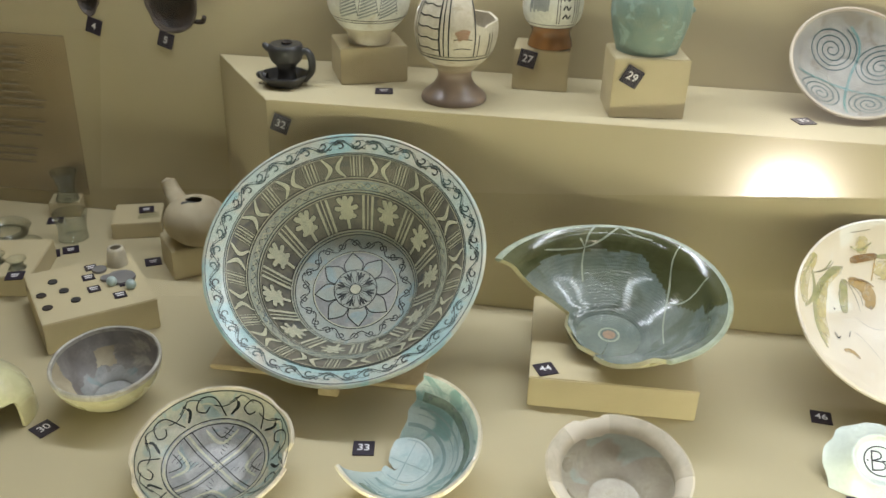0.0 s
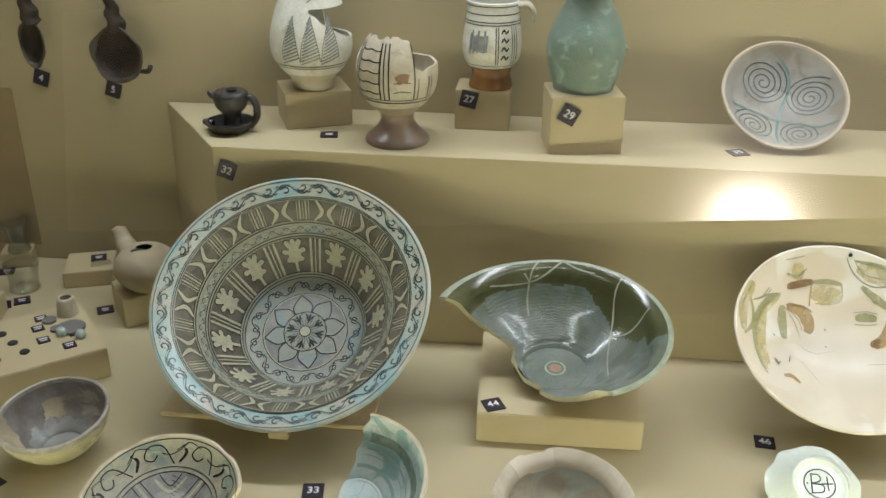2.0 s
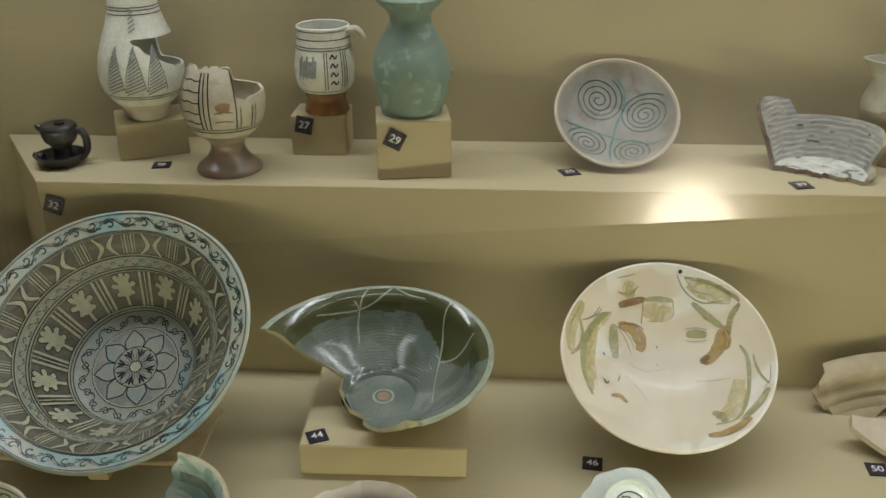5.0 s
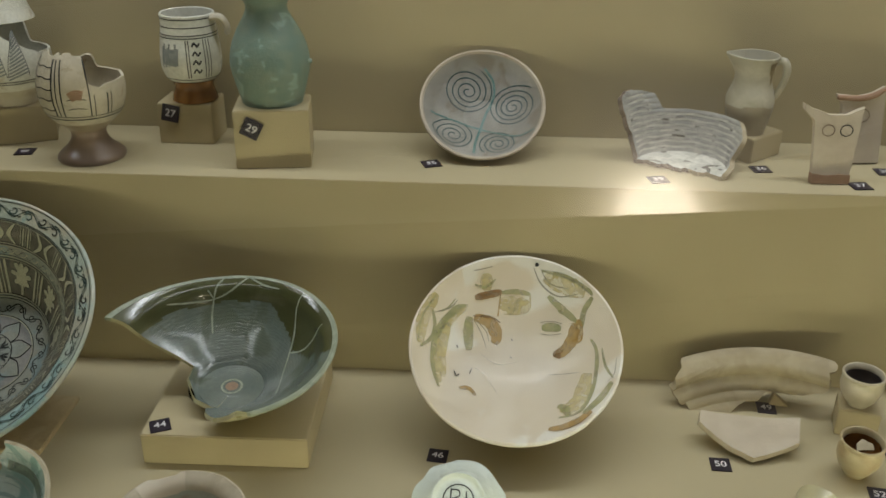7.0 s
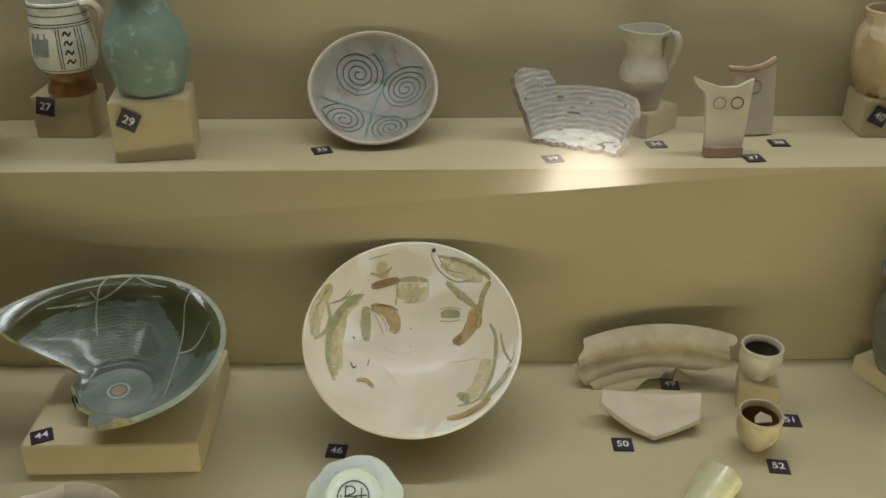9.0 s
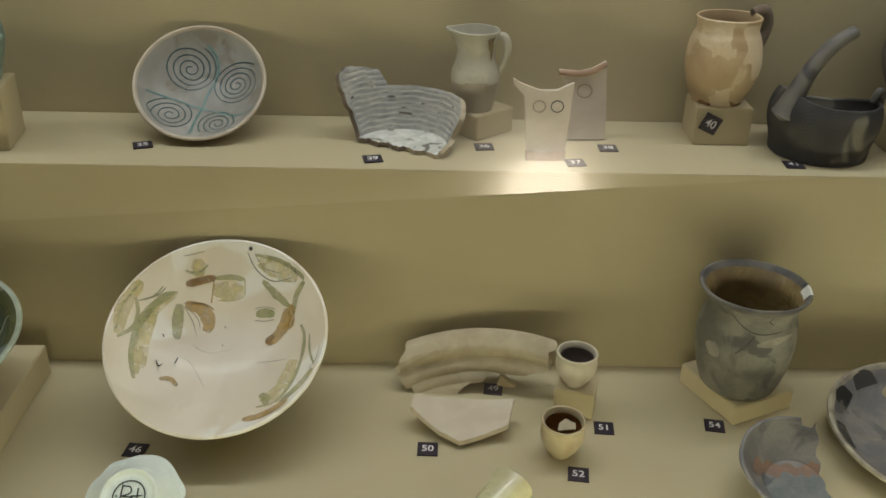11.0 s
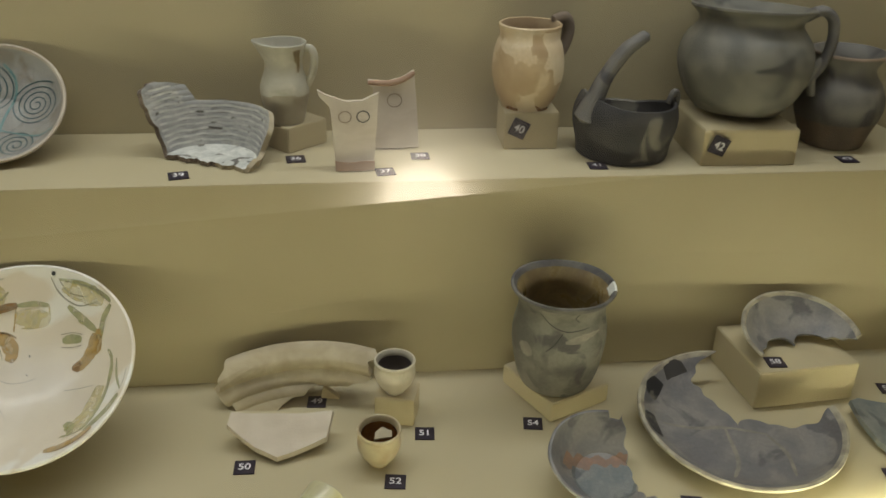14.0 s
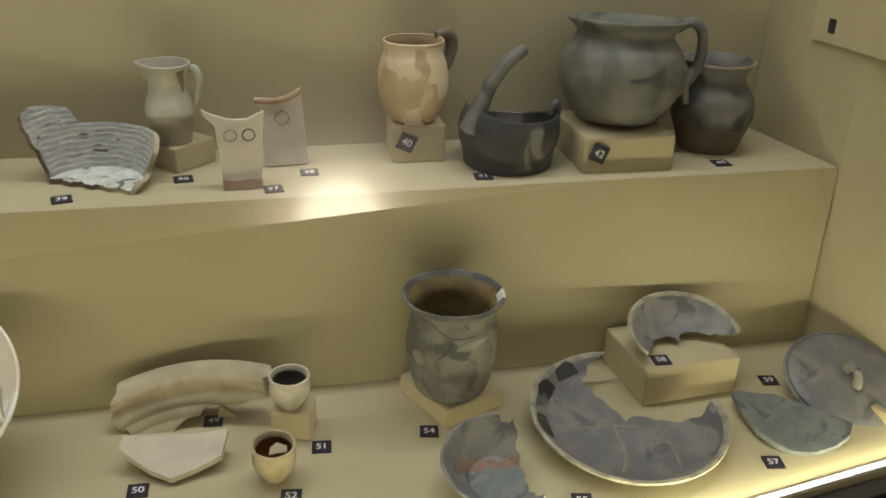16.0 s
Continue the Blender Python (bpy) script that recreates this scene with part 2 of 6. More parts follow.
ORANGECLAY = mat("orange_clay", (0.26, 0.15, 0.095), (0.21, 0.135, 0.095), 0.6, 40, 240, 0.3)
CUPTAN = mat("worn_tan_glaze", (0.43, 0.365, 0.23), (0.37, 0.285, 0.165), 0.4, 30, 240, 0.2, (0.50, 0.44, 0.29), 0.56, coat=0.2)
POTINSIDE = mat("yellow_brown_glaze", (0.24, 0.175, 0.075), (0.17, 0.12, 0.055), 0.3, 30, 240, 0.2, coat=0.3)
IRONEDGE = mat("worn_iron_edge", (0.10, 0.078, 0.06), (0.065, 0.05, 0.04), 0.6, 60, 300, 0.7)
PROP = mat("pale_wood_prop", (0.50, 0.40, 0.23), (0.42, 0.33, 0.18), 0.6, 30, 300, 0.2)
TEALINK = mat("green_black_brushwork", (0.018, 0.022, 0.020), (0.030, 0.034, 0.030), 0.4, 120, 500, 0.0)
FADEDGREY = mat("pale_grey_worn_rim", (0.40, 0.375, 0.32), (0.30, 0.28, 0.235), 0.5, 60, 240, 0.3)
GOBLETTAN = mat("tan_glaze", (0.31, 0.255, 0.175), (0.25, 0.20, 0.135), 0.35, 30, 240, 0.2, coat=0.2)
DARKCUP = mat("dark_purple_brown_glaze", (0.050, 0.038, 0.036), (0.075, 0.058, 0.050), 0.4, 40, 240, 0.2, coat=0.2)
LILACBG = mat("lilac_grey_glaze", (0.225, 0.225, 0.215), (0.30, 0.29, 0.265), 0.4, 30, 240, 0.25, (0.20, 0.245, 0.235), 0.58, coat=0.15)
HALFLINE = mat("faded_blue_green_line", (0.21, 0.295, 0.28), (0.26, 0.33, 0.31), 0.35, 60, 300, 0.0)
GREENWASH = mat("green_glaze_band", (0.16, 0.235, 0.17), (0.22, 0.285, 0.22), 0.35, 60, 300, 0.0, wash=0.7)
STEMGREEN = mat("turquoise_brushwork", (0.11, 0.215, 0.20), (0.17, 0.26, 0.235), 0.35, 60, 300, 0.0)
RIBGROOVE = mat("grey_rib_groove", (0.115, 0.115, 0.11), (0.19, 0.185, 0.17), 0.6, 80, 300, 0.2)
PANELTXT = mat("text_panel_ink", (0.22, 0.18, 0.12), None, 0.7, 60, 300, 0.0)

# ---------- mesh helpers ----------
TAU = 2 * math.pi


DECOR = {"painted_lines", "painted_leaves", "painted_leaf", "bare_clay", "painted_spirals", "glaze_ribs", "glaze_flaw", "incised_ring", "pale_motifs", "rim_scroll", "mended_seam", "base_spot", "brushwork", "incised_lines", "pale_bands", "painted_rings", "painted_mark", "stamped_circle", "crack", "groove", "mended_patch", "black_stain", "glaze_grooves", "painted_stems", "green_band", "petals", "neck_lines", "dark_grounds"}


def part(name, bm, material, parent=None, label="", smooth=True, sharp=40):
    """Links a bmesh as one mesh object under a thing or a part. material: one, or a list of them."""
    bmesh.ops.recalc_face_normals(bm, faces=bm.faces)
    me = bpy.data.meshes.new(name)
    for f in bm.faces:
        f.smooth = smooth
    if smooth:
        for e in bm.edges:
            if len(e.link_faces) == 2 and e.calc_face_angle(0) > radians(sharp):
                e.smooth = False
    bm.to_mesh(me)
    bm.free()
    for m in (material if isinstance(material, (list, tuple)) else (material,)):
        me.materials.append(m)
    ob = new(name, me)
    if parent:
        if parent.type == "EMPTY" and name in DECOR:
            parent = next((c for c in parent.children if c.name.split(".")[0] == "body"), parent)
        ob.parent = parent
    if label:
        ob["label"] = label
    return ob


def thing(name, label, category, m=None, group="", kind=""):
    ob = new(name)
    ob.empty_display_size = 0.02
    ob.matrix_world = m or Matrix()
    return tagged(ob, label, category, group, kind)


def tilt(c, az, el, depth=0.0, spin=0.0):
    """The pose of a dish whose open mouth, centred at c, faces az degrees to the side and el degrees up; depth: from the mouth down to its foot."""
    a, e = radians(az), radians(el)
    n = Vector((math.cos(e) * math.sin(a), -math.cos(e) * math.cos(a), math.sin(e)))
    x = Vector((math.cos(a), math.sin(a), 0))
    y = n.cross(x)
    return Matrix.Translation(Vector(c) - n * depth) @ Matrix((x, y, n)).transposed().to_4x4() @ pose(0, 0, 0, 0, 0, spin)


class Profile:
    """A wall's outer line from the foot's middle up to the lip, smoothed, with its inner line a wall's thickness inside."""

    def __init__(self, pts, thick=0.005, n=40, smooth=True):
        p = np.array(pts, float)
        t = np.r_[0, np.cumsum(np.hypot(*np.diff(p, axis=0).T))]
        if smooth:
            q = []
            for i in range(len(p) - 1):
                a, b, c, d = p[max(i - 1, 0)], p[i], p[i + 1], p[min(i + 2, len(p) - 1)]
                for u in np.linspace(0, 1, 9)[:-1]:
                    q.append(0.5 * (2 * b + (c - a) * u + (2 * a - 5 * b + 4 * c - d) * u * u + (3 * b - a - 3 * c + d) * u ** 3))
            p = np.array(q + [p[-1]])
            t = np.r_[0, np.cumsum(np.hypot(*np.diff(p, axis=0).T))]
        u = np.linspace(0, t[-1], n)
        self.r, self.z, self.n, self.thick = np.maximum(np.interp(u, t, p[:, 0]), 0.0002), np.interp(u, t, p[:, 1]), n, thick
        tr, tz = np.gradient(self.r), np.gradient(self.z)
        k = np.hypot(tr, tz)
        self.nr, self.nz = tz / k, -tr / k
        self.nr[0], self.nz[0] = 0, -1
        self.ri, self.zi = np.maximum(self.r - self.nr * thick, 0.0001), self.z - self.nz * thick

    def inside(self, x, y, lift=0.0006):
        """The place on the inner face over the plan point x, y, and the face's normal."""
        r, a = math.hypot(x, y), math.atan2(y, x)
        k = np.interp(r, np.maximum.accumulate(self.ri), np.arange(self.n))
        i = np.arange(self.n)
        nr, nz, z = -np.interp(k, i, self.nr), -np.interp(k, i, self.nz), np.interp(k, i, self.zi)
        nn = Vector((nr * math.cos(a), nr * math.sin(a), nz))
        return Vector((x, y, z)) + nn * lift, nn

    def outside(self, a, z, lift=0.0006):
        """The place on the outer face at the angle a (degrees, 0 to the front, + to the right) and the height z."""
        a = radians(a - 90)
        k = np.interp(z, np.maximum.accumulate(self.z), np.arange(self.n))
        i = np.arange(self.n)
        r, nr, nz = np.interp(k, i, self.r), np.interp(k, i, self.nr), np.interp(k, i, self.nz)
        nn = Vector((nr * math.cos(a), nr * math.sin(a), nz))
        return Vector((r * math.cos(a), r * math.sin(a), z)) + nn * lift, nn


def shell(P, na=72, arc=None, top=None, keep=None, wob=0.0, which=None, lip=0.35, bm=None, seed=0.0):
    """A thrown wall. arc(s): the two angles (degrees, 0 right, 90 back) between which it stands; top(a): how far up it goes;
    keep(s, a): which cells stand; which(s, a, inner): the material's number."""
    bm = bm or bmesh.new()
    full = arc is None
    cols = na if full else na + 1
    out, inn, mid, meta = [], [], [], []
    for i in range(P.n):
        s0 = i / (P.n - 1)
        ro, rn, rm = [], [], []
        lo, hi = (0, 360) if full else arc(s0)
        for j in range(cols):
            a = radians(lo + (hi - lo) * j / na)
            k = s0 * (top(math.degrees(a)) if top else 1) * (P.n - 1)
            i0 = min(int(k), P.n - 2)
            w = k - i0

            def at(arr):
                return arr[i0] * (1 - w) + arr[i0 + 1] * w
            c, d = math.cos(a), math.sin(a)
            q = 1 + (noise.noise(Vector((c * 1.6 + seed, d * 1.6, at(P.z) * 14))) * wob if wob else 0)
            ro.append(bm.verts.new((at(P.r) * c * q, at(P.r) * d * q, at(P.z))))
            rn.append(bm.verts.new((at(P.ri) * c * q, at(P.ri) * d * q, at(P.zi))))
            if i == P.n - 1:
                tr, tz = -at(P.nz), at(P.nr)
                h = P.thick * lip
                rm.append(bm.verts.new(((at(P.r) + at(P.ri)) / 2 * c * q + tr * h * c, (at(P.r) + at(P.ri)) / 2 * d * q + tr * h * d, (at(P.z) + at(P.zi)) / 2 + tz * h)))
        out.append(ro), inn.append(rn), mid.append(rm)

    def stands(i, j):
        if not (0 <= i < P.n - 1):
            return False
        if not full and not (0 <= j < na):
            return False
        if keep is None:
            return True
        s0 = (i + 0.5) / (P.n - 1)
        lo, hi = (0, 360) if full else arc(s0)
        return keep(s0, (lo + (hi - lo) * ((j % na) + 0.5) / na) % 360)

    near = {}

    def join(p, q):
        near.setdefault(p, set()).add(q), near.setdefault(q, set()).add(p)

    def face(vs, s0, a, inner):
        try:
            f = bm.faces.new(vs)
            if which:
                f.material_index = which(s0, a % 360, inner)
        except ValueError:
            pass
    for i in range(P.n - 1):
        s0 = (i + 0.5) / (P.n - 1)
        lo, hi = (0, 360) if full else arc(s0)
        for j in range(na):
            if not stands(i, j):
                continue
            a, k = lo + (hi - lo) * (j + 0.5) / na, (j + 1) % cols
            face((out[i][j], out[i][k], out[i + 1][k], out[i + 1][j]), s0, a, 0)
            face((inn[i][j], inn[i + 1][j], inn[i + 1][k], inn[i][k]), s0, a, 1)
            if i == P.n - 2:
                face((out[i + 1][j], out[i + 1][k], mid[-1][k], mid[-1][j]), s0, a, 2)
                face((mid[-1][j], mid[-1][k], inn[i + 1][k], inn[i + 1][j]), s0, a, 2)
            elif not stands(i + 1, j):
                face((out[i + 1][j], out[i + 1][k], inn[i + 1][k], inn[i + 1][j]), s0, a, 2)
                join(out[i + 1][j], out[i + 1][k]), join(inn[i + 1][j], inn[i + 1][k])
            if i and not stands(i - 1, j):
                face((out[i][j], inn[i][j], inn[i][k], out[i][k]), s0, a, 2)
                join(out[i][j], out[i][k]), join(inn[i][j], inn[i][k])
            left = stands(i, (j - 1) % na) if full else stands(i, j - 1)
            right = stands(i, (j + 1) % na) if full else stands(i, j + 1)
            for ok, c in ((left, j), (right, k)):
                if not ok:
                    ring = [out[i][c], out[i + 1][c]] + ([mid[-1][c]] if i == P.n - 2 else []) + [inn[i + 1][c], inn[i][c]]
                    face(ring, s0, a, 2)
                    join(out[i][c], out[i + 1][c]), join(inn[i][c], inn[i + 1][c])
    if keep:
        for _ in range(4):
            move = {v: v.co.lerp(sum((q.co for q in ns), Vector()) / len(ns), 0.6) for v, ns in near.items() if len(ns) == 2}
            for v, co in move.items():
                v.co = co
    for v in [v for v in bm.verts if not v.link_faces]:
        bm.verts.remove(v)
    return bm


def ribbon(bm, spots, width, closed=False, mat_index=0):
    """A flat brush stroke through (place, normal) spots; width: one, or one for each spot."""
    n = len(spots)
    if n < 2:
        return
    rows = []
    for i, (p, nn) in enumerate(spots):
        a, b = spots[(i - 1) % n if closed else max(i - 1, 0)][0], spots[(i + 1) % n if closed else min(i + 1, n - 1)][0]
        t = b - a
        if t.length < 1e-9:
            t = Vector((1, 0, 0))
        side = nn.cross(t.normalized()).normalized() * (width[i] if isinstance(width, (list, tuple, np.ndarray)) else width) / 2
        rows.append((bm.verts.new(p - side), bm.verts.new(p + side)))
    for i in range(n if closed else n - 1):
        f = bm.faces.new((rows[i][0], rows[(i + 1) % n][0], rows[(i + 1) % n][1], rows[i][1]))
        f.material_index = mat_index


def curve_pts(pts, n=24):
    """A smooth line through a few points."""
    p = [Vector(q) for q in pts]
    if len(p) == 2:
        return [p[0].lerp(p[1], i / n) for i in range(n + 1)]
    out = []
    per = max(2, n // (len(p) - 1))
    for i in range(len(p) - 1):
        a, b, c, d = p[max(i - 1, 0)], p[i], p[i + 1], p[min(i + 2, len(p) - 1)]
        for k in range(per):
            u = k / per
            out.append(0.5 * (2 * b + (c - a) * u + (2 * a - 5 * b + 4 * c - d) * u * u + (3 * b - a - 3 * c + d) * u ** 3))
    return out + [p[-1]]


def stroke(bm, P, pts, width, n=24, taper=False, mi=0, lift=0.0006, closed=False):
    """A brush stroke on the inner face, by plan points."""
    line = curve_pts([(x, y, 0) for x, y in pts], n)
    w = [width * (0.30 + 0.70 * math.sin(math.pi * (i + 0.5) / len(line)) ** 0.6) * (1 + 0.22 * noise.noise(Vector((i * 0.45, width * 900, pts[0][0] * 90)))) for i in range(len(line))] if taper else width
    ribbon(bm, [P.inside(q.x, q.y, lift) for q in line], w, closed, mi)


def ring(bm, P, r, width, n=96, wave=0.0, k=0, mi=0, a0=0, a1=360, lift=0.0006):
    pts = []
    for i in range(n + (a1 - a0 < 360)):
        a = radians(a0 + (a1 - a0) * i / n)
        rr = r + wave * math.sin(k * a)
        pts.append(P.inside(rr * math.cos(a), rr * math.sin(a), lift))
    ribbon(bm, pts, width, a1 - a0 >= 360, mi)


def polar(r, a):
    return (r * math.cos(radians(a)), r * math.sin(radians(a)))


def side_line(bm, P, pts, width, n=12, mi=0, lift=0.0006):
    """A brush stroke on the outer face, by (angle, height) points."""
    line = curve_pts([(a, z, 0) for a, z in pts], n)
    ribbon(bm, [P.outside(q.x, q.y, lift) for q in line], width, False, mi)


def sweep(pts, radii, flat=1.0, n=14, sides=12, bm=None, up=Vector((0, 1, 0))):
    """A tube along a smooth line, with round ends; flat: its thickness against its width."""
    bm = bm or bmesh.new()
    line = curve_pts(pts, n)
    rad = np.interp(np.linspace(0, 1, len(line)), np.linspace(0, 1, len(radii)), radii)
    rings = []
    for i, p in enumerate(line):
        t = (line[min(i + 1, len(line) - 1)] - line[max(i - 1, 0)]).normalized()
        u = up - t * up.dot(t)
        u = u.normalized() if u.length > 1e-4 else t.orthogonal().normalized()
        v = t.cross(u)
        rings.append([bm.verts.new(p + (u * math.cos(TAU * k / sides) + v * math.sin(TAU * k / sides) * flat) * rad[i]) for k in range(sides)])
    for a, b in zip(rings, rings[1:]):
        for k in range(sides):
            bm.faces.new((a[k], a[(k + 1) % sides], b[(k + 1) % sides], b[k]))
    for r, p, s in ((rings[0], line[0], -1), (rings[-1], line[-1], 1)):
        t = (line[1] - line[0]).normalized() * -1 if s < 0 else (line[-1] - line[-2]).normalized()
        c = bm.verts.new(p + t * rad[0 if s < 0 else -1] * 0.5)
        for k in range(sides):
            bm.faces.new((r[k], r[(k + 1) % sides], c))
    return bm


def box_bm(w, d, h, bevel=0.0015, base=True):
    bm = bmesh.new()
    bmesh.ops.create_cube(bm, size=1, matrix=Matrix.Translation((0, 0, h / 2 if base else 0)) @ Matrix.Diagonal((w, d, h, 1)))
    if bevel:
        bmesh.ops.bevel(bm, geom=bm.edges[:], offset=bevel, segments=2, affect="EDGES")
    return bm


def prism(poly, z0, z1, bevel=0.0):
    bm = bmesh.new()
    low, high = [bm.verts.new((x, y, z0)) for x, y in poly], [bm.verts.new((x, y, z1)) for x, y in poly]
    bm.faces.new(low[::-1]), bm.faces.new(high)
    for i in range(len(poly)):
        k = (i + 1) % len(poly)
        bm.faces.new((low[i], low[k], high[k], high[i]))
    if bevel:
        bmesh.ops.bevel(bm, geom=bm.edges[:], offset=bevel, segments=2, affect="EDGES")
    return bm


def slab(outline, thick=0.008, bend=0.0, rough=0.0012, rings=6, seed=1.0, per=6, bendy=0.0):
    """A broken flat piece: an outline in x, y, jagged, with thickness, bowed by so much across x (and y)."""
    bm = bmesh.new()
    o = [Vector((x, y)) for x, y in outline]
    edge = []
    for i, p in enumerate(o):
        q = o[(i + 1) % len(o)]
        for k in range(per):
            e = p.lerp(q, k / per)
            e += Vector((noise.noise(Vector((e.x * 160, e.y * 160, seed))), noise.noise(Vector((e.x * 160, e.y * 160, seed + 9))))) * rough
            edge.append(e)
    c = sum(edge, Vector((0, 0))) / len(edge)
    faces_z = []
    for side in (0, 1):
        grid = []
        for r in range(1, rings + 1):
            row = []
            for e in edge:
                q = c.lerp(e, r / rings)
                if side and r == rings:
                    q = c.lerp(e, 0.985)
                z = side * thick + bend * (q.x - c.x) ** 2 + bendy * (q.y - c.y) ** 2 + noise.noise(Vector((q.x * 40, q.y * 40, seed + side * 3))) * rough * 0.7
                row.append(bm.verts.new((q.x, q.y, z)))
            grid.append(row)
        mid = bm.verts.new((c.x, c.y, side * thick))
        m = len(edge)
        for k in range(m):
            bm.faces.new((mid, grid[0][k], grid[0][(k + 1) % m]))
            for r in range(rings - 1):
                bm.faces.new((grid[r][k], grid[r + 1][k], grid[r + 1][(k + 1) % m], grid[r][(k + 1) % m]))
        faces_z.append(grid[-1])
    for k in range(len(edge)):
        q = (k + 1) % len(edge)
        bm.faces.new((faces_z[0][k], faces_z[0][q], faces_z[1][q], faces_z[1][k]))
    return bm


def block(fl, fr, depth, h, z=0.0, label="beige painted display block under a vessel", m=None):
    """A display block by the two front corners of its base."""
    a, b = Vector(fl), Vector(fr)
    d = (b - a).normalized()
    c = (a + b) / 2 + Vector((-d.y, d.x)) * depth / 2
    t = thing("display_block", label, "display block", pose(c.x, c.y, z, 0, 0, math.degrees(math.atan2(d.y, d.x))), "painted display blocks")
    part("body", box_bm((b - a).length, depth, h), m or BLOCK, t, smooth=False)
    return t


FONT_MESH = {}


def number_label(text, m, size=0.027):
    """A black number plate; m: its pose, face up along z."""
    t = thing("number_label", "small square black label with a white number" if text else "small square black label with worn white writing", "label", m, "number labels")
    plate = part("plate", box_bm(size, size, 0.0016, 0.0003), LABEL, t, smooth=False)
    if text:
        if text not in FONT_MESH:
            c = bpy.data.curves.new("digits", "FONT")
            c.body, c.size, c.align_x, c.align_y = text, 0.0165, "CENTER", "CENTER"
            c.offset = 0.00025
            tmp = bpy.data.objects.new("digits", c)
            scene.collection.objects.link(tmp)
            bpy.context.view_layer.update()
            me = bpy.data.meshes.new_from_object(tmp.evaluated_get(bpy.context.evaluated_depsgraph_get()))
            bpy.data.objects.remove(tmp)
            me.materials.clear()
            me.materials.append(WHITE)
            FONT_MESH[text] = me
        d = new("number", FONT_MESH[text])
        d.location, d.parent = (0, 0.0, 0.0020), plate
    else:
        bm = bmesh.new()
        for k, w in ((-1, 0.010), (1, 0.012)):
            bmesh.ops.create_cube(bm, size=1, matrix=Matrix.Translation((0, k * 0.003, 0.0019)) @ Matrix.Diagonal((w, 0.0028, 0.0004, 1)))
        part("writing", bm, WHITE, plate, smooth=False)
    return t


def flat_label(text, x, y, z=0.0, turn=8):
    return number_label(text, pose(x, y, z + 0.0003, 0, 0, turn))


def face_label(text, x, y, z, turn=-25, yaw=0):
    """A label stuck on an upright face that looks to the front."""
    return number_label(text, pose(x, y, z, 90, 0, yaw) @ pose(0, 0, 0, 0, 0, turn))


# ---------- the case ----------
SHELF = 0.316
BACK = 1.52


def setting(name, bm, material, label, smooth=False):
    return tagged(part(name, bm, material, None, "", smooth), label, name.split("_")[0], "", "structure")


fl, fr = front(-1.4), front(2.15)
setting("floor_deck", prism([(fl.x, fl.y), (fr.x, fr.y), (2.0, 1.519), (-1.4, 1.519)], -0.03, 0, 0.0015), PAINT, "lower beige painted deck of the showcase")
setting("shelf_step", prism([(-0.302, 1.30), (1.980, 1.30), (1.943, BACK - 0.001), (-0.455, BACK - 0.001)], -0.004, SHELF, 0.001), PAINT, "upper beige painted step of the showcase with slanted end")
setting("wall_back", prism([(-1.43, BACK), (1.9435, BACK), (1.9435, BACK + 0.03), (-1.43, BACK + 0.03)], -0.03, 1.16), PAINT, "beige painted back wall of the showcase")
setting("wall_right", prism([(1.9445, BACK), (1.981, 1.30), (2.05, 1.15), (2.16, 0.93), (2.30, 0.60), (2.34, 0.60), (2.20, 0.94), (2.09, 1.16), (2.02, 1.31), (1.98, BACK + 0.03), (1.9445, BACK + 0.03)], -0.03, 1.16), PAINT, "beige painted end wall of the showcase")
setting("wall_left", prism([(-1.43, 0.38), (-1.401, 0.38), (-1.401, BACK), (-1.43, BACK)], -0.03, 1.16), PAINT, "beige painted end wall of the showcase")
setting("ceiling_case", prism([(-1.43, 0.56), (2.15, 1.17), (2.15, 1.55), (-1.43, 1.55)], 1.161, 1.19), PAINT, "beige painted ceiling of the showcase")
# plinth under the deck, set back below the strip
pl, pr = front(-1.5, 0.012), front(2.2, 0.012)
setting("wall_plinth", prism([(pl.x, pl.y), (pr.x, pr.y), (2.2, 1.6), (-1.5, 1.6)], -0.85, -0.031), PLINTH, "dark brown plinth under the showcase")
fl2, fr2 = front(-1.4, -0.03), front(2.15, -0.03)
fa, fb = front(-1.4, -0.001), front(2.15, -0.001)
setting("trim_front", prism([(fl2.x, fl2.y), (fr2.x, fr2.y), (fb.x, fb.y), (fa.x, fa.y)], -0.05, -0.012, 0.001), PLINTH, "dark metal front rail of the showcase")

# LED strip: a pale channel with rows of small chips
strip = thing("led_strip", "glowing white LED strip along the deck's front edge", "light strip", Matrix.Translation(front(0.45, 0.006, 0.0)) @ Matrix((FRONT_D, FRONT_N, Vector((0, 0, 1)))).transposed().to_4x4())
part("channel", box_bm(3.36, 0.010, 0.003, 0.0005), WHITE, strip, smooth=False)
chips = bmesh.new()
for i in range(304):
    bmesh.ops.create_cube(chips, size=1, matrix=Matrix.Translation((-1.645 + i * 0.011, 0, 0.0042)) @ Matrix.Diagonal((0.0065, 0.006, 0.002, 1)))
part("chips", chips, LEDMAT, strip, smooth=False)["kind"] = "stuff"

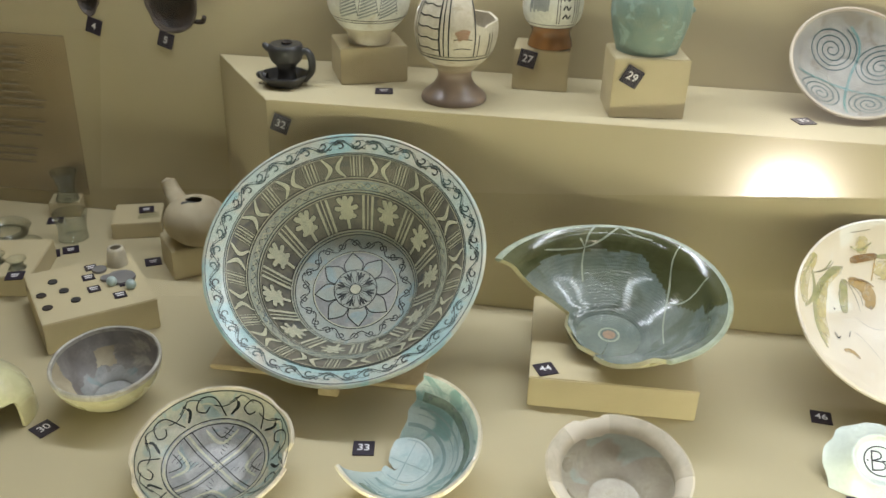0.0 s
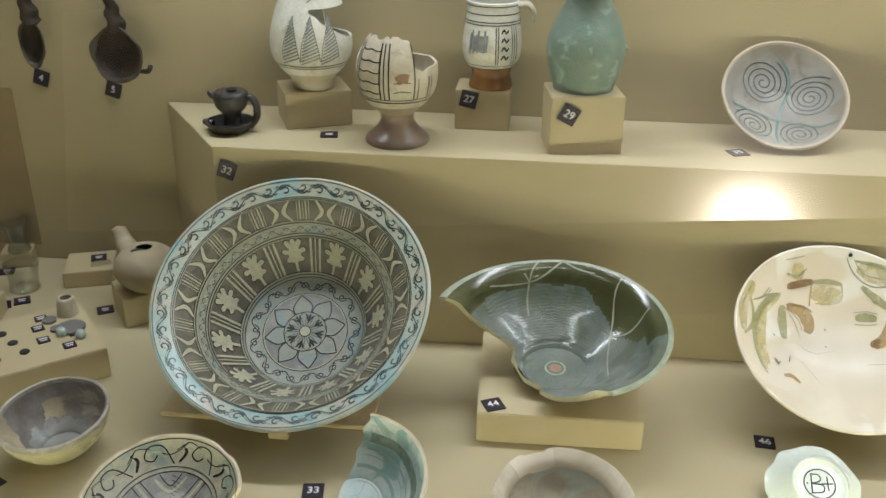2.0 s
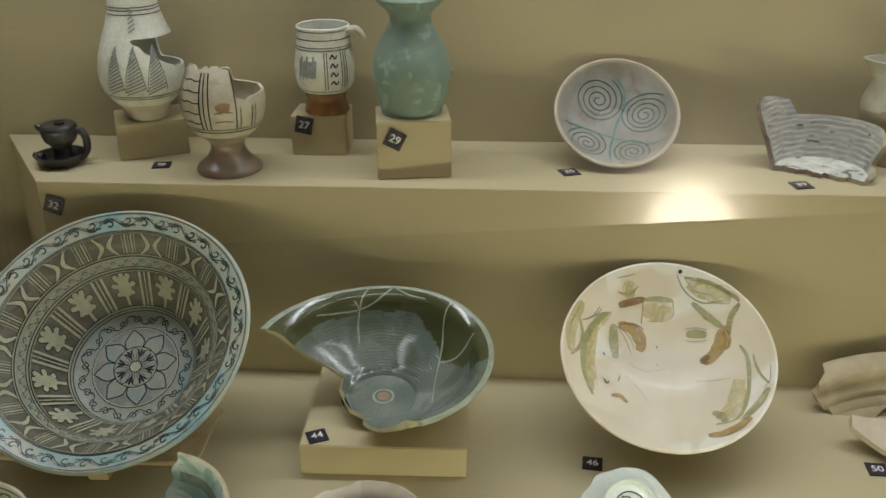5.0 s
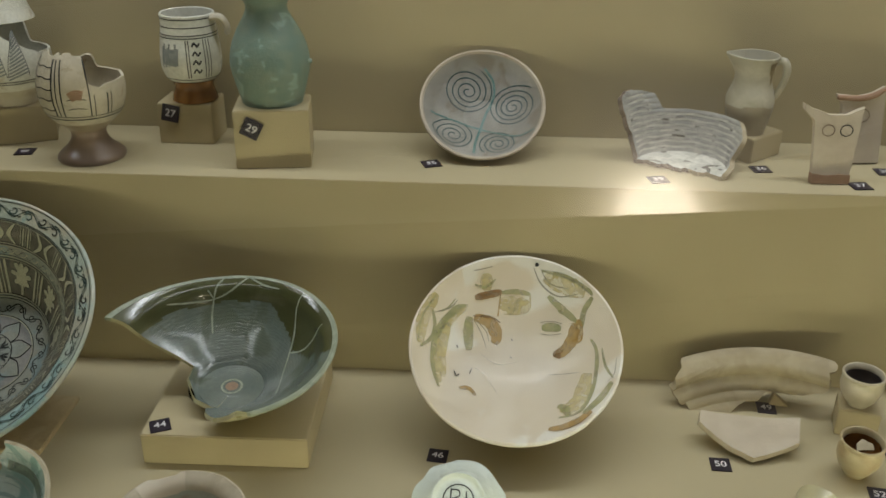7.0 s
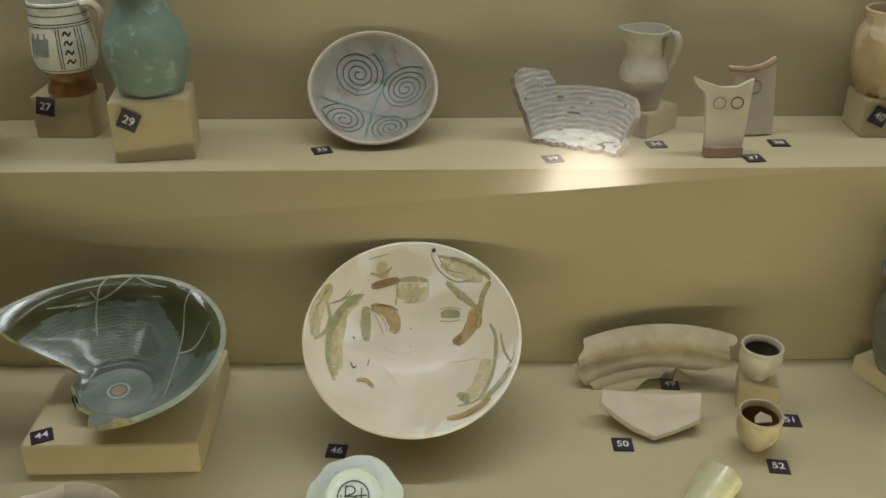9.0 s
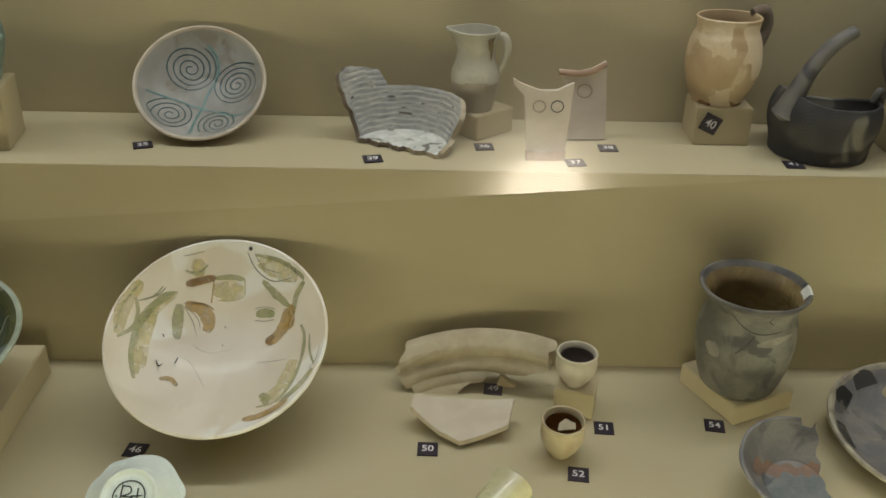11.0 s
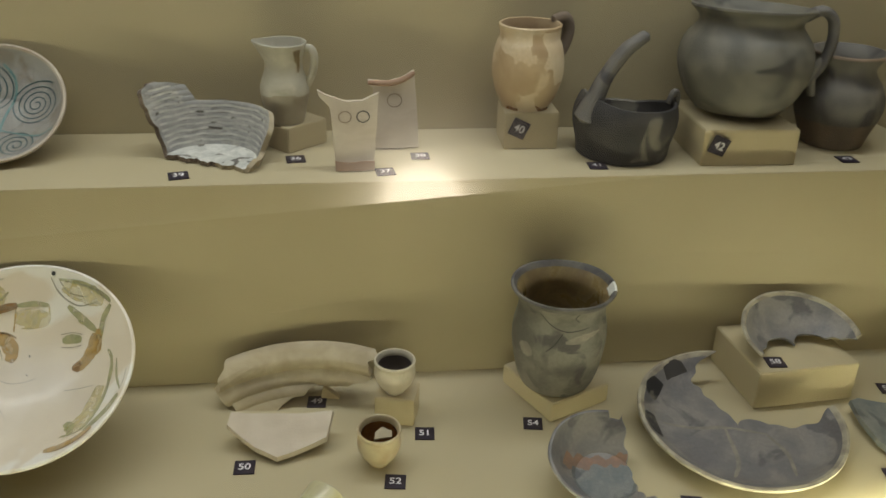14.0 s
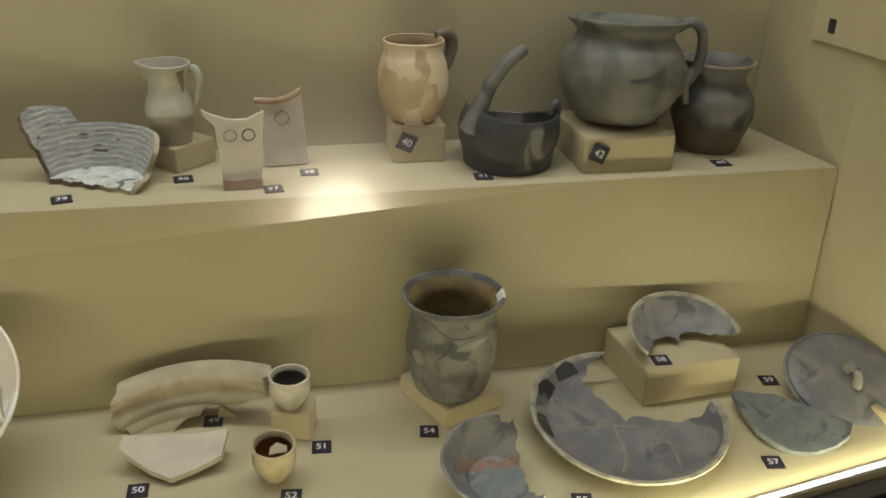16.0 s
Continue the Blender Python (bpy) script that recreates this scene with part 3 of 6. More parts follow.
# front pane, leaning back
LEAN_BACK = radians(12)
gn = (FRONT_N * math.cos(LEAN_BACK) - Vector((0, 0, math.sin(LEAN_BACK)))).normalized()
gup = FRONT_D.cross(gn) * -1
if gup.z < 0:
    gup = -gup
bm = bmesh.new()
g0, g1 = front(-1.4, -0.012, -0.01), front(2.15, -0.012, -0.01)
bm.faces.new([bm.verts.new(p) for p in (g0, g1, g1 + gup * 1.19, g0 + gup * 1.19)])
pane = tagged(part("window_1", bm, GLASS, None, "", False), "clear front pane of the showcase, leaning back", "window", "", "structure")
if (pane.data.polygons[0].normal.dot(gn) > 0):
    pane.data.flip_normals()
pane.visible_shadow = False

# the dark room behind the viewer
setting("floor_room", prism([(-6, -10), (11, -10), (11, 2), (-6, 2)], -0.88, -0.851), DARKROOM, "dark floor of the gallery")
setting("ceiling_room", prism([(-6, -10), (11, -10), (11, 2), (-6, 2)], 2.3, 2.33), DARKROOM, "dark ceiling of the gallery")
setting("wall_room_south", prism([(-6, -10.1), (11, -10.1), (11, -10), (-6, -10)], -0.85, 2.3), DARKROOM, "dark wall of the gallery")
setting("wall_room_west", prism([(-6.1, -10), (-6, -10), (-6, 2), (-6.1, 2)], -0.85, 2.3), DARKROOM, "dark wall of the gallery")
setting("wall_room_east", prism([(11, -10), (11.1, -10), (11.1, 2), (11, 2)], -0.85, 2.3), DARKROOM, "dark wall of the gallery")
setting("wall_room_north", prism([(-6, 2.0), (11, 2.0), (11, 2.1), (-6, 2.1)], -0.85, 2.3), DARKROOM, "dark wall of the gallery")

# a cornice lamp across the gallery, mirrored in the pane
CORNICE = pose(3.267, -3.816, 0.448, 0, 0, 30)
niche = thing("wall_niche", "pale plaster wall over a dark ledge with a hidden lamp", "wall", CORNICE, "", "structure")
part("plaster", box_bm(11.0, 0.04, 1.85, 0.0), ROOMWHITE, niche, smooth=False).location = (0, -0.28, 0)
part("ledge", box_bm(11.0, 0.03, 0.5, 0.0), PLINTH, niche, smooth=False).location = (0, 0.0, -0.5)
bulb = bpy.data.lights.new("cornice_lamp", "POINT")
bulb.energy, bulb.shadow_soft_size, bulb.color = 100.0, 0.02, (1.0, 0.92, 0.82)
new("cornice_lamp", bulb).matrix_world = CORNICE @ pose(0, -0.13, -0.035)

# text panel and picture panel on the walls
tp = thing("text_panel", "clear brown perspex panel with small unreadable text on the wall", "panel", pose(-0.90, BACK - 0.004, 0.03, 90, 0, 0))
part("sheet", box_bm(0.335, 0.30, 0.004, 0.0008), PERSPEX, tp, smooth=False).location = (0, 0.15, 0)
bm = bmesh.new()
rng = random.Random(4)
for i in range(17):
    if i in (4, 9, 13):
        continue
    w = 0.26 * rng.uniform(0.8, 1.0)
    bmesh.ops.create_cube(bm, size=1, matrix=Matrix.Translation((-0.14 + w / 2, 0.275 - i * 0.0135, 0.0046)) @ Matrix.Diagonal((w, 0.0035, 0.0004, 1)))
part("writing", bm, PANELTXT, tp, smooth=False)
wp = thing("wall_panel", "cream information panel with a small dark picture on the end wall", "panel", pose(1.986, 1.262, 0.498, 90, 0, -80.6))
part("sheet", box_bm(0.30, 0.3, 0.006, 0.001), BLOCK, wp, smooth=False).location = (0.0, 0.15, 0)
part("picture", box_bm(0.014, 0.022, 0.0008, 0.0), DARKSOOT, wp, smooth=False).location = (-0.108, 0.028, 0.0062)

# ---------- upper step ----------
block((-0.211, 1.394), (-0.114, 1.436), 0.09, 0.057, SHELF, "beige painted block under the hatched vase")
block((0.051, 1.436), (0.137, 1.435), 0.07, 0.064, SHELF, "beige painted block under the small mug")
block((0.200, 1.332), (0.307, 1.347), 0.085, 0.087, SHELF, "beige painted block under the green vase")
block((0.959, 1.415), (1.016, 1.465), 0.066, 0.038, SHELF, "beige painted block under the grey jug")
block((1.280, 1.419), (1.362, 1.416), 0.075, 0.057, SHELF, "beige painted block under the tan jug")
block((1.558, 1.332), (1.703, 1.328), 0.15, 0.055, SHELF, "beige painted block under the large sooty pot")


def lamp_oil():
    t = thing("oil_lamp", "small black clay oil lamp with saucer, spout and loop handle", "oil lamp", pose(-0.296, 1.378, SHELF) @ Matrix.Diagonal((0.88, 0.88, 0.86, 1)))
    P = Profile([(0, 0), (0.026, 0), (0.036, 0.008), (0.043, 0.019)], 0.004, 18)
    part("saucer", shell(P, 40, wob=0.08), BLACKCLAY, t)
    P2 = Profile([(0, 0), (0.017, 0.0), (0.015, 0.02), (0.017, 0.032), (0.026, 0.042), (0.030, 0.054), (0.031, 0.064), (0.029, 0.068)], 0.004, 28)
    body = part("bowl", shell(P2, 36, wob=0.05), BLACKCLAY, t)
    body.location = (0.004, 0, 0.004)
    bm = bmesh.new()
    bmesh.ops.create_cone(bm, segments=28, radius1=0.030, radius2=0.027, depth=0.004, cap_ends=True, matrix=Matrix.Translation((0.004, 0, 0.0735)))
    part("lid", bm, BLACKCLAY, t)
    part("hole", shell(Profile([(0.002, 0.0), (0.008, 0.0), (0.0095, 0.003)], 0.002, 8), 20), IRON, t).location = (0.006, 0, 0.0755)
    part("spout", sweep([(-0.015, 0, 0.062), (-0.028, 0, 0.066), (-0.036, 0, 0.072)], [0.010, 0.007, 0.004]), BLACKCLAY, t)
    part("saucer_spout", sweep([(-0.034, 0, 0.012), (-0.044, 0, 0.015), (-0.050, 0, 0.017)], [0.009, 0.007, 0.005]), BLACKCLAY, t)
    part("handle", sweep([(0.026, 0, 0.058), (0.040, 0, 0.064), (0.049, 0, 0.05), (0.048, 0, 0.028), (0.034, 0, 0.012)], [0.006, 0.0065, 0.0065, 0.0065, 0.007]), BLACKCLAY, t)


def vase_hatched():
    t = thing("vase", "white glazed vase with grey hatched leaves, broken at one side", "vase", pose(-0.178, 1.448, SHELF + 0.0572))
    P = Profile([(0, 0), (0.030, 0), (0.033, 0.004), (0.033, 0.012), (0.037, 0.020), (0.049, 0.032), (0.060, 0.048), (0.0645, 0.068), (0.062, 0.095), (0.054, 0.122), (0.043, 0.150), (0.036, 0.178), (0.033, 0.2), (0.036, 0.225)], 0.004, 60)

    def keep(s, a):
        z = np.interp(s, np.linspace(0, 1, P.n), P.z)
        d = (a - 270 + 180) % 360 - 180          # + to the right
        low = 0.134 - 0.052 * math.sin(radians(min(max(d - 4, 0), 90))) + 0.002 * math.sin(d * 0.4)
        return not (4 < d < 172 and low < z < 0.132)
    part("body", shell(P, 128, keep=keep, wob=0.01, which=lambda s, a, i: 1 if s < 0.24 else 0), [WHITEGLAZE, OLDWHITE], t)
    ink, hat = bmesh.new(), bmesh.new()
    neck = bmesh.new()
    for z in (0.042, 0.046, 0.164, 0.170, 0.174):
        side_line(ink if z < 0.1 else neck, P, [(a, z) for a in range(-180, 181, 20)], 0.0014, 72)
    for a0, w in ((-17, 27), (11, 28), (40, 28)):
        for k in range(13):
            z = 0.050 + k * 0.0050
            ww = w * (1 - k / 15)
            side_line(hat, P, [(a0 - ww / 2, z), (a0 + ww / 2, z + 0.011)], 0.0026, 6)
        side_line(ink, P, [(a0 - w / 2, 0.054), (a0 - w / 3, 0.085), (a0 + 2, 0.121)], 0.0009)
        side_line(ink, P, [(a0 + w / 2, 0.054), (a0 + w / 3, 0.085), (a0 + 2, 0.121)], 0.0009)
    for k in range(6):
        side_line(hat, P, [(8, 0.14 + k * 0.006), (20, 0.146 + k * 0.006)], 0.0022, 4)
    part("painted_lines", ink, INK, t, "dark painted lines"), part("neck_lines", neck, INK, t, "dark painted neck rings"), part("painted_leaves", hat, GREYINK, t, "grey hatched leaves")


def goblet():
    t = thing("goblet", "broken cream goblet with black striped panels on a mauve foot", "goblet", pose(-0.031, 1.37, SHELF))
    P = Profile([(0, 0.0), (0.046, 0.0), (0.049, 0.004), (0.046, 0.010), (0.033, 0.021), (0.0255, 0.034), (0.027, 0.046), (0.040, 0.058), (0.053, 0.072), (0.060, 0.092), (0.0615, 0.112), (0.057, 0.135), (0.049, 0.153), (0.040, 0.166)], 0.004, 56)

    def keep(s, a):
        z = np.interp(s, np.linspace(0, 1, P.n), P.z)
        d = (a - 270 + 180) % 360 - 180          # + to the right
        lim = 0.164 + 0.003 * noise.noise(Vector((d * 0.06, 2, 3)))
        if d > 33:
            lim = 0.122 + 0.006 * noise.noise(Vector((d * 0.05, 4, 1)))
        if d < -70:
            lim = 0.136 + 0.008 * math.sin(d * 0.1)
        return z < lim
    # the foot's mauve glaze also holds the shelf edge's shadow in its dark colour
    part("body", shell(P, 128, keep=keep, wob=0.012, which=lambda s, a, i: 1 if s < 0.43 else 2 if s < 0.535 and i == 0 else 0), [OLDWHITE, FOOTGLAZE, GOBLETTAN], t)
    ink = bmesh.new()
    for z, w in ((0.0735, 0.0022), (0.078, 0.0012)):
        side_line(ink, P, [(a, z) for a in range(-180, 181, 20)], w, 72)
    for a, w in ((-62, 0.0022), (-55, 0.0016), (-16, 0.0024), (-10, 0.0018), (-3, 0.0020), (33, 0.0018), (39, 0.0014), (57, 0.0022), (63, 0.0016)):
        side_line(ink, P, [(a, 0.079), (a, 0.11 if a > 33 else 0.158)], w, 14)
    for k in range(5):
        z = 0.088 + k * 0.015
        side_line(ink, P, [(-55, z + 0.001), (-45, z - 0.001), (-35, z + 0.001), (-25, z - 0.001), (-16, z)], 0.0018, 16)
    for k in range(2):
        side_line(ink, P, [(4, 0.090 + 0.014 * k), (16, 0.092 + 0.014 * k), (28, 0.090 + 0.014 * k)], 0.0012)
    part("painted_lines", ink, INK, t, "black painted lines")
    red = bmesh.new()
    side_line(red, P, [(8, 0.108), (16, 0.112), (24, 0.11)], 0.014, 6)
    part("bare_clay", red, OCHRECLAY, t, "pinkish bare clay spot")


def mug():
    t = thing("mug", "small white mug with black painted panels and brown glazed foot", "mug", pose(0.105, 1.466, SHELF + 0.0642))
    P = Profile([(0, 0), (0.032, 0), (0.0345, 0.004), (0.033, 0.012), (0.0295, 0.021), (0.033, 0.031), (0.041, 0.041), (0.0455, 0.055), (0.046, 0.075), (0.043, 0.10), (0.0405, 0.12), (0.041, 0.134)], 0.0035, 44)
    part("body", shell(P, 64, wob=0.012, which=lambda s, a, i: 1 if s < 0.42 and i == 0 else 0), [WHITEGLAZE, OCHREGLAZE], t)
    ink = bmesh.new()
    for z in (0.036, 0.041, 0.103, 0.107, 0.118, 0.130):
        side_line(ink, P, [(a, z) for a in range(-180, 181, 20)], 0.0013, 72)
    for a in (10, 15, 44, 50, 56):
        side_line(ink, P, [(a, 0.044), (a, 0.101)], 0.0013)
    for k in range(4):
        z = 0.052 + k * 0.013
        side_line(ink, P, [(21, z), (26, z + 0.006), (31, z), (36, z + 0.005)], 0.0026, 14)
        side_line(ink, P, [(26, z + 0.006), (31, z)], 0.003, 4)
    part("painted_lines", ink, INK, t, "black painted lines")
    leaf = bmesh.new()
    for k in range(9):
        side_line(leaf, P, [(-44 + 4.4 * k, 0.058 + 0.006 * abs(math.sin(k * 1.7))), (-42 + 4.4 * k, 0.090 + 0.005 * math.sin(k * 2))], 0.0034, 6)
    part("painted_leaf", leaf, GREYINK, t, "grey painted leaf")
    part("handle", sweep([(0.036, -0.008, 0.128), (0.052, -0.008, 0.130), (0.062, -0.008, 0.118), (0.062, -0.008, 0.105)], [0.0075, 0.008, 0.007, 0.0055], 0.7), OLDWHITE, t, "broken cream handle stub")


def green_vase():
    t = thing("vase", "weathered turquoise green glazed vase with wide mouth", "vase", pose(0.246, 1.392, SHELF + 0.0872) @ Matrix.Diagonal((1, 1, 0.93, 1)))
    P = Profile([(0, 0), (0.042, 0), (0.0445, 0.004), (0.050, 0.022), (0.0565, 0.05), (0.0575, 0.068), (0.053, 0.092), (0.043, 0.116), (0.033, 0.135), (0.029, 0.148), (0.034, 0.160), (0.046, 0.172), (0.048, 0.178)], 0.0045, 44)
    part("body", shell(P, 72, wob=0.02, seed=2), TURQ, t)
    part("handle_stub", sweep([(0.054, 0, 0.064), (0.060, 0, 0.066)], [0.007, 0.004]), TURQ, t)


def spiral_plate():
    c, el = (0.555, 1.446, 0.387), 47.6
    t = thing("plate", "pale grey glazed dish with blue-green spirals, standing on its edge", "plate", tilt(c, 3, el, 0.037))
    P = Profile([(0, 0), (0.030, 0), (0.034, 0.002), (0.055, 0.009), (0.075, 0.019), (0.088, 0.031), (0.0962, 0.041)], 0.005, 30)
    part("body", shell(P, 96, wob=0.008, which=lambda s, a, i: 1 if (s > 0.95 or not i) else 0), [GREYGLAZE, PINKBUFF], t)
    bm = bmesh.new()
    for cx, cy, r, turns, sgn, a0 in ((-0.022, 0.040, 0.036, 4.0, 1, 1.0), (0.048, 0.012, 0.034, 4.2, -1, 2.0), (-0.045, -0.040, 0.032, 3.6, 1, 0.4), (0.024, -0.056, 0.026, 3.2, 1, 2.6)):
        pts = []
        for i in range(110):
            u = i / 109
            a = a0 + sgn * u * turns * TAU
            rr = 0.003 + r * u
            x, y = cx + rr * math.cos(a) * 1.0, cy + rr * math.sin(a) * 0.92
            d = math.hypot(x, y)
            if d > 0.083:
                x, y = x * 0.083 / d, y * 0.083 / d
            pts.append(P.inside(x, y))
        ribbon(bm, pts, 0.0019)
    stems = bmesh.new()
    stroke(stems, P, [(0.004, 0.074), (0.018, 0.055), (0.018, 0.030), (0.006, 0.002), (-0.002, -0.024), (-0.010, -0.05), (-0.014, -0.08)], 0.0040, lift=0.0009)
    stroke(stems, P, [(-0.080, -0.006), (-0.045, -0.012), (-0.002, -0.024)], 0.0032, lift=0.0009)
    stroke(stems, P, [(-0.002, -0.024), (0.030, -0.036), (0.055, -0.044), (0.078, -0.040)], 0.0026, lift=0.0009)
    part("painted_spirals", bm, BLUELINE, t, "blue-green painted spirals")
    part("painted_stems", stems, STEMGREEN, t, "turquoise painted stems")
    s = thing("plate_stand", "small pale support behind the spiral dish", "stand", pose(0.552, 1.462, SHELF))
    part("body", box_bm(0.04, 0.018, 0.014), PROP, s, smooth=False)


def ribbed_sherd():
    t = thing("pot_sherd", "broken bowl base with grey ribbed inside and flaking white glaze", "sherd", tilt((0.850, 1.380, SHELF + 0.0015), 8, 88, 0.0, -8) @ Matrix.Diagonal((1.13, 1.0, 0.98, 1)))
    pts = [(0, 0), (0.056, 0), (0.063, 0.003)]
    for k in range(1, 13):
        pts += [(0.063 + k * 0.0028 - 0.0015, 0.003 + k * 0.0078 - 0.0035), (0.063 + k * 0.0028 + 0.0008, 0.003 + k * 0.0078)]
    P = Profile(pts, 0.0065, 80)

    def rim(a):
        return np.interp(a, [0, 20, 60, 95, 104, 112, 135, 160, 180, 200, 215, 360], [0.66, 0.78, 0.80, 0.80, 0.80, 0.96, 1.0, 0.98, 0.90, 0.62, 0.46, 0.46]) + 0.012 * noise.noise(Vector((a * 0.13, 3, 1)))

    def keep(s, a):
        r = np.interp(s, np.linspace(0, 1, P.n), P.r)
        x, y = r * math.cos(radians(a)), r * math.sin(radians(a))
        return s < rim(a) and y > -0.010 - 0.58 * x + 0.003 * math.sin(x * 260) + 0.002 * math.sin(x * 700)

    def which(s, a, i):
        return (3 if a < 50 or a > 300 else 2) if i != 1 else 0 if s > 0.36 else 1
    part("body", shell(P, 160, keep=keep, which=which, wob=0.004), [RIBBED, RIBPALE, BROWNCLAY, BUFF], t)
    bm, low = bmesh.new(), bmesh.new()
    zs = [0.003 + k * 0.0078 for k in range(1, 13)]
    for k, z in enumerate(zs):
        rr = 0.063 + (k + 1) * 0.0028 - 0.0066
        if k > 10:
            continue
        a0, a1 = (4, 151) if k < 5 else (20, 152) if k < 7 else (116, 150) if k < 9 else (124, 147)
        spots = []
        for i in range(61):
            a = radians(a0 + (a1 - a0) * i / 60)
            w = 0.0008 * math.sin(a * 11 + k)
            spots.append((Vector((rr * math.cos(a), rr * math.sin(a), z + 0.003 + w)), Vector((-math.cos(a), -math.sin(a), 0.25)).normalized()))
        ribbon(low, [(p - Vector((0, 0, 0.0036)), nn) for p, nn in spots], [0.0016 + 0.0014 * noise.noise(Vector((i * 0.22, k, 9))) for i in range(61)])
        ribbon(bm, spots, [0.0026 + 0.0012 * noise.noise(Vector((i * 0.3, k, 4))) + 0.0006 for i in range(61)])
    part("glaze_ribs", bm, RIBPALE, t, "whitish glaze ridges")
    part("glaze_grooves", low, RIBGROOVE, t, "grey grooves between the ridges")


def grey_jug():
    t = thing("jug", "grey-cream glazed jug with pouring lip and brown lower half", "jug", pose(0.956, 1.457, SHELF + 0.0382) @ Matrix.Diagonal((0.95, 0.95, 0.94, 1)))
    P = Profile([(0, 0), (0.026, 0), (0.029, 0.004), (0.034, 0.025), (0.0375, 0.046), (0.036, 0.062), (0.030, 0.08), (0.0285, 0.094), (0.031, 0.108), (0.036, 0.124)], 0.0032, 44)
    bm = shell(P, 64, wob=0.015, which=lambda s, a, i: 1 if s < 0.50 + 0.02 * math.sin(radians(a * 3)) and not i else 0)
    for v in bm.verts:
        if v.co.z > 0.095 and v.co.x < 0:
            k = (v.co.z - 0.095) / 0.029 * max(0, math.cos(math.atan2(v.co.y, -v.co.x))) ** 6
            v.co.x -= 0.011 * k
            v.co.z += 0.002 * k
    part("body", bm, [JUGGREY, JUGBROWN], t)
    part("handle", sweep([(0.030, -0.004, 0.114), (0.041, -0.008, 0.117), (0.047, -0.010, 0.102), (0.043, -0.008, 0.078), (0.035, -0.004, 0.058)], [0.004, 0.0045, 0.0045, 0.004, 0.004], 1.4), JUGGREY, t)
    bm = bmesh.new()
    side_line(bm, P, [(38, 0.118), (42, 0.106), (50, 0.095), (46, 0.082)], [0.015, 0.013, 0.011, 0.010, 0.012, 0.009, 0.006, 0.007, 0.004, 0.002], 9)
    part("glaze_flaw", bm, POTINSIDE, t, "brown glaze flaw")


def neck_sherds():
    t = thing("rim_sherd", "pale buff neck sherd with two incised rings and red broken foot", "sherd", pose(1.052, 1.348, SHELF + 0.001, 83, 0, 2))
    bm = slab([(-0.026, 0), (0.027, 0), (0.031, 0.05), (0.034, 0.09), (0.036, 0.108), (0.012, 0.098), (-0.012, 0.098), (-0.036, 0.106), (-0.049, 0.113), (-0.047, 0.104), (-0.033, 0.09), (-0.030, 0.06)], 0.009, -2.2, 0.0007, 8)
    part("body", bm, PINKBUFF, t)
    part("burnt_foot", slab([(-0.0268, -0.0006), (0.0278, -0.0006), (0.0284, 0.012), (0.012, 0.0135), (-0.008, 0.0115), (-0.0272, 0.014)], 0.0104, -2.2, 0.0004, 5), OCHRECLAY, t, "reddish broken foot")
    for x, m in ((-0.0125, FOOTGLAZE), (0.0125, DARKSOOT)):
        bm = bmesh.new()
        bmesh.ops.create_circle(bm, segments=28, radius=0.0085)
        ribbon_pts = [(Vector((x + 0.0085 * math.cos(a), 0.076 + 0.0078 * math.sin(a), 0.0098)), Vector((0, 0, 1))) for a in np.linspace(0, TAU, 33)[:-1]]
        bm.clear()
        ribbon(bm, ribbon_pts, 0.0016, True)
        part("incised_ring", bm, m, t)
    t = thing("rim_sherd", "pale buff neck sherd with one incised ring and reddish lip", "sherd", pose(1.121, 1.434, SHELF + 0.001, 84, 0, 2))
    bm = slab([(-0.034, 0), (0.031, 0), (0.029, 0.05), (0.026, 0.09), (0.024, 0.116), (0.006, 0.106), (-0.014, 0.101), (-0.044, 0.103), (-0.043, 0.096), (-0.036, 0.09), (-0.034, 0.05)], 0.009, -2.0, 0.0007, 8, 5)
    part("body", bm, PINKBUFF, t)
    part("lip", sweep([(-0.044, 0.099, 0.006), (-0.014, 0.0985, 0.010), (0.006, 0.103, 0.010), (0.023, 0.112, 0.006)], [0.0035, 0.0045, 0.0045, 0.0035]), OCHRECLAY, t, "reddish lip")
    bm = bmesh.new()
    ribbon(bm, [(Vector((-0.006 + 0.0105 * math.cos(a), 0.073 + 0.0098 * math.sin(a), 0.0098)), Vector((0, 0, 1))) for a in np.linspace(0, TAU, 33)[:-1]], 0.0014, True)
    part("incised_ring", bm, FOOTGLAZE, t)


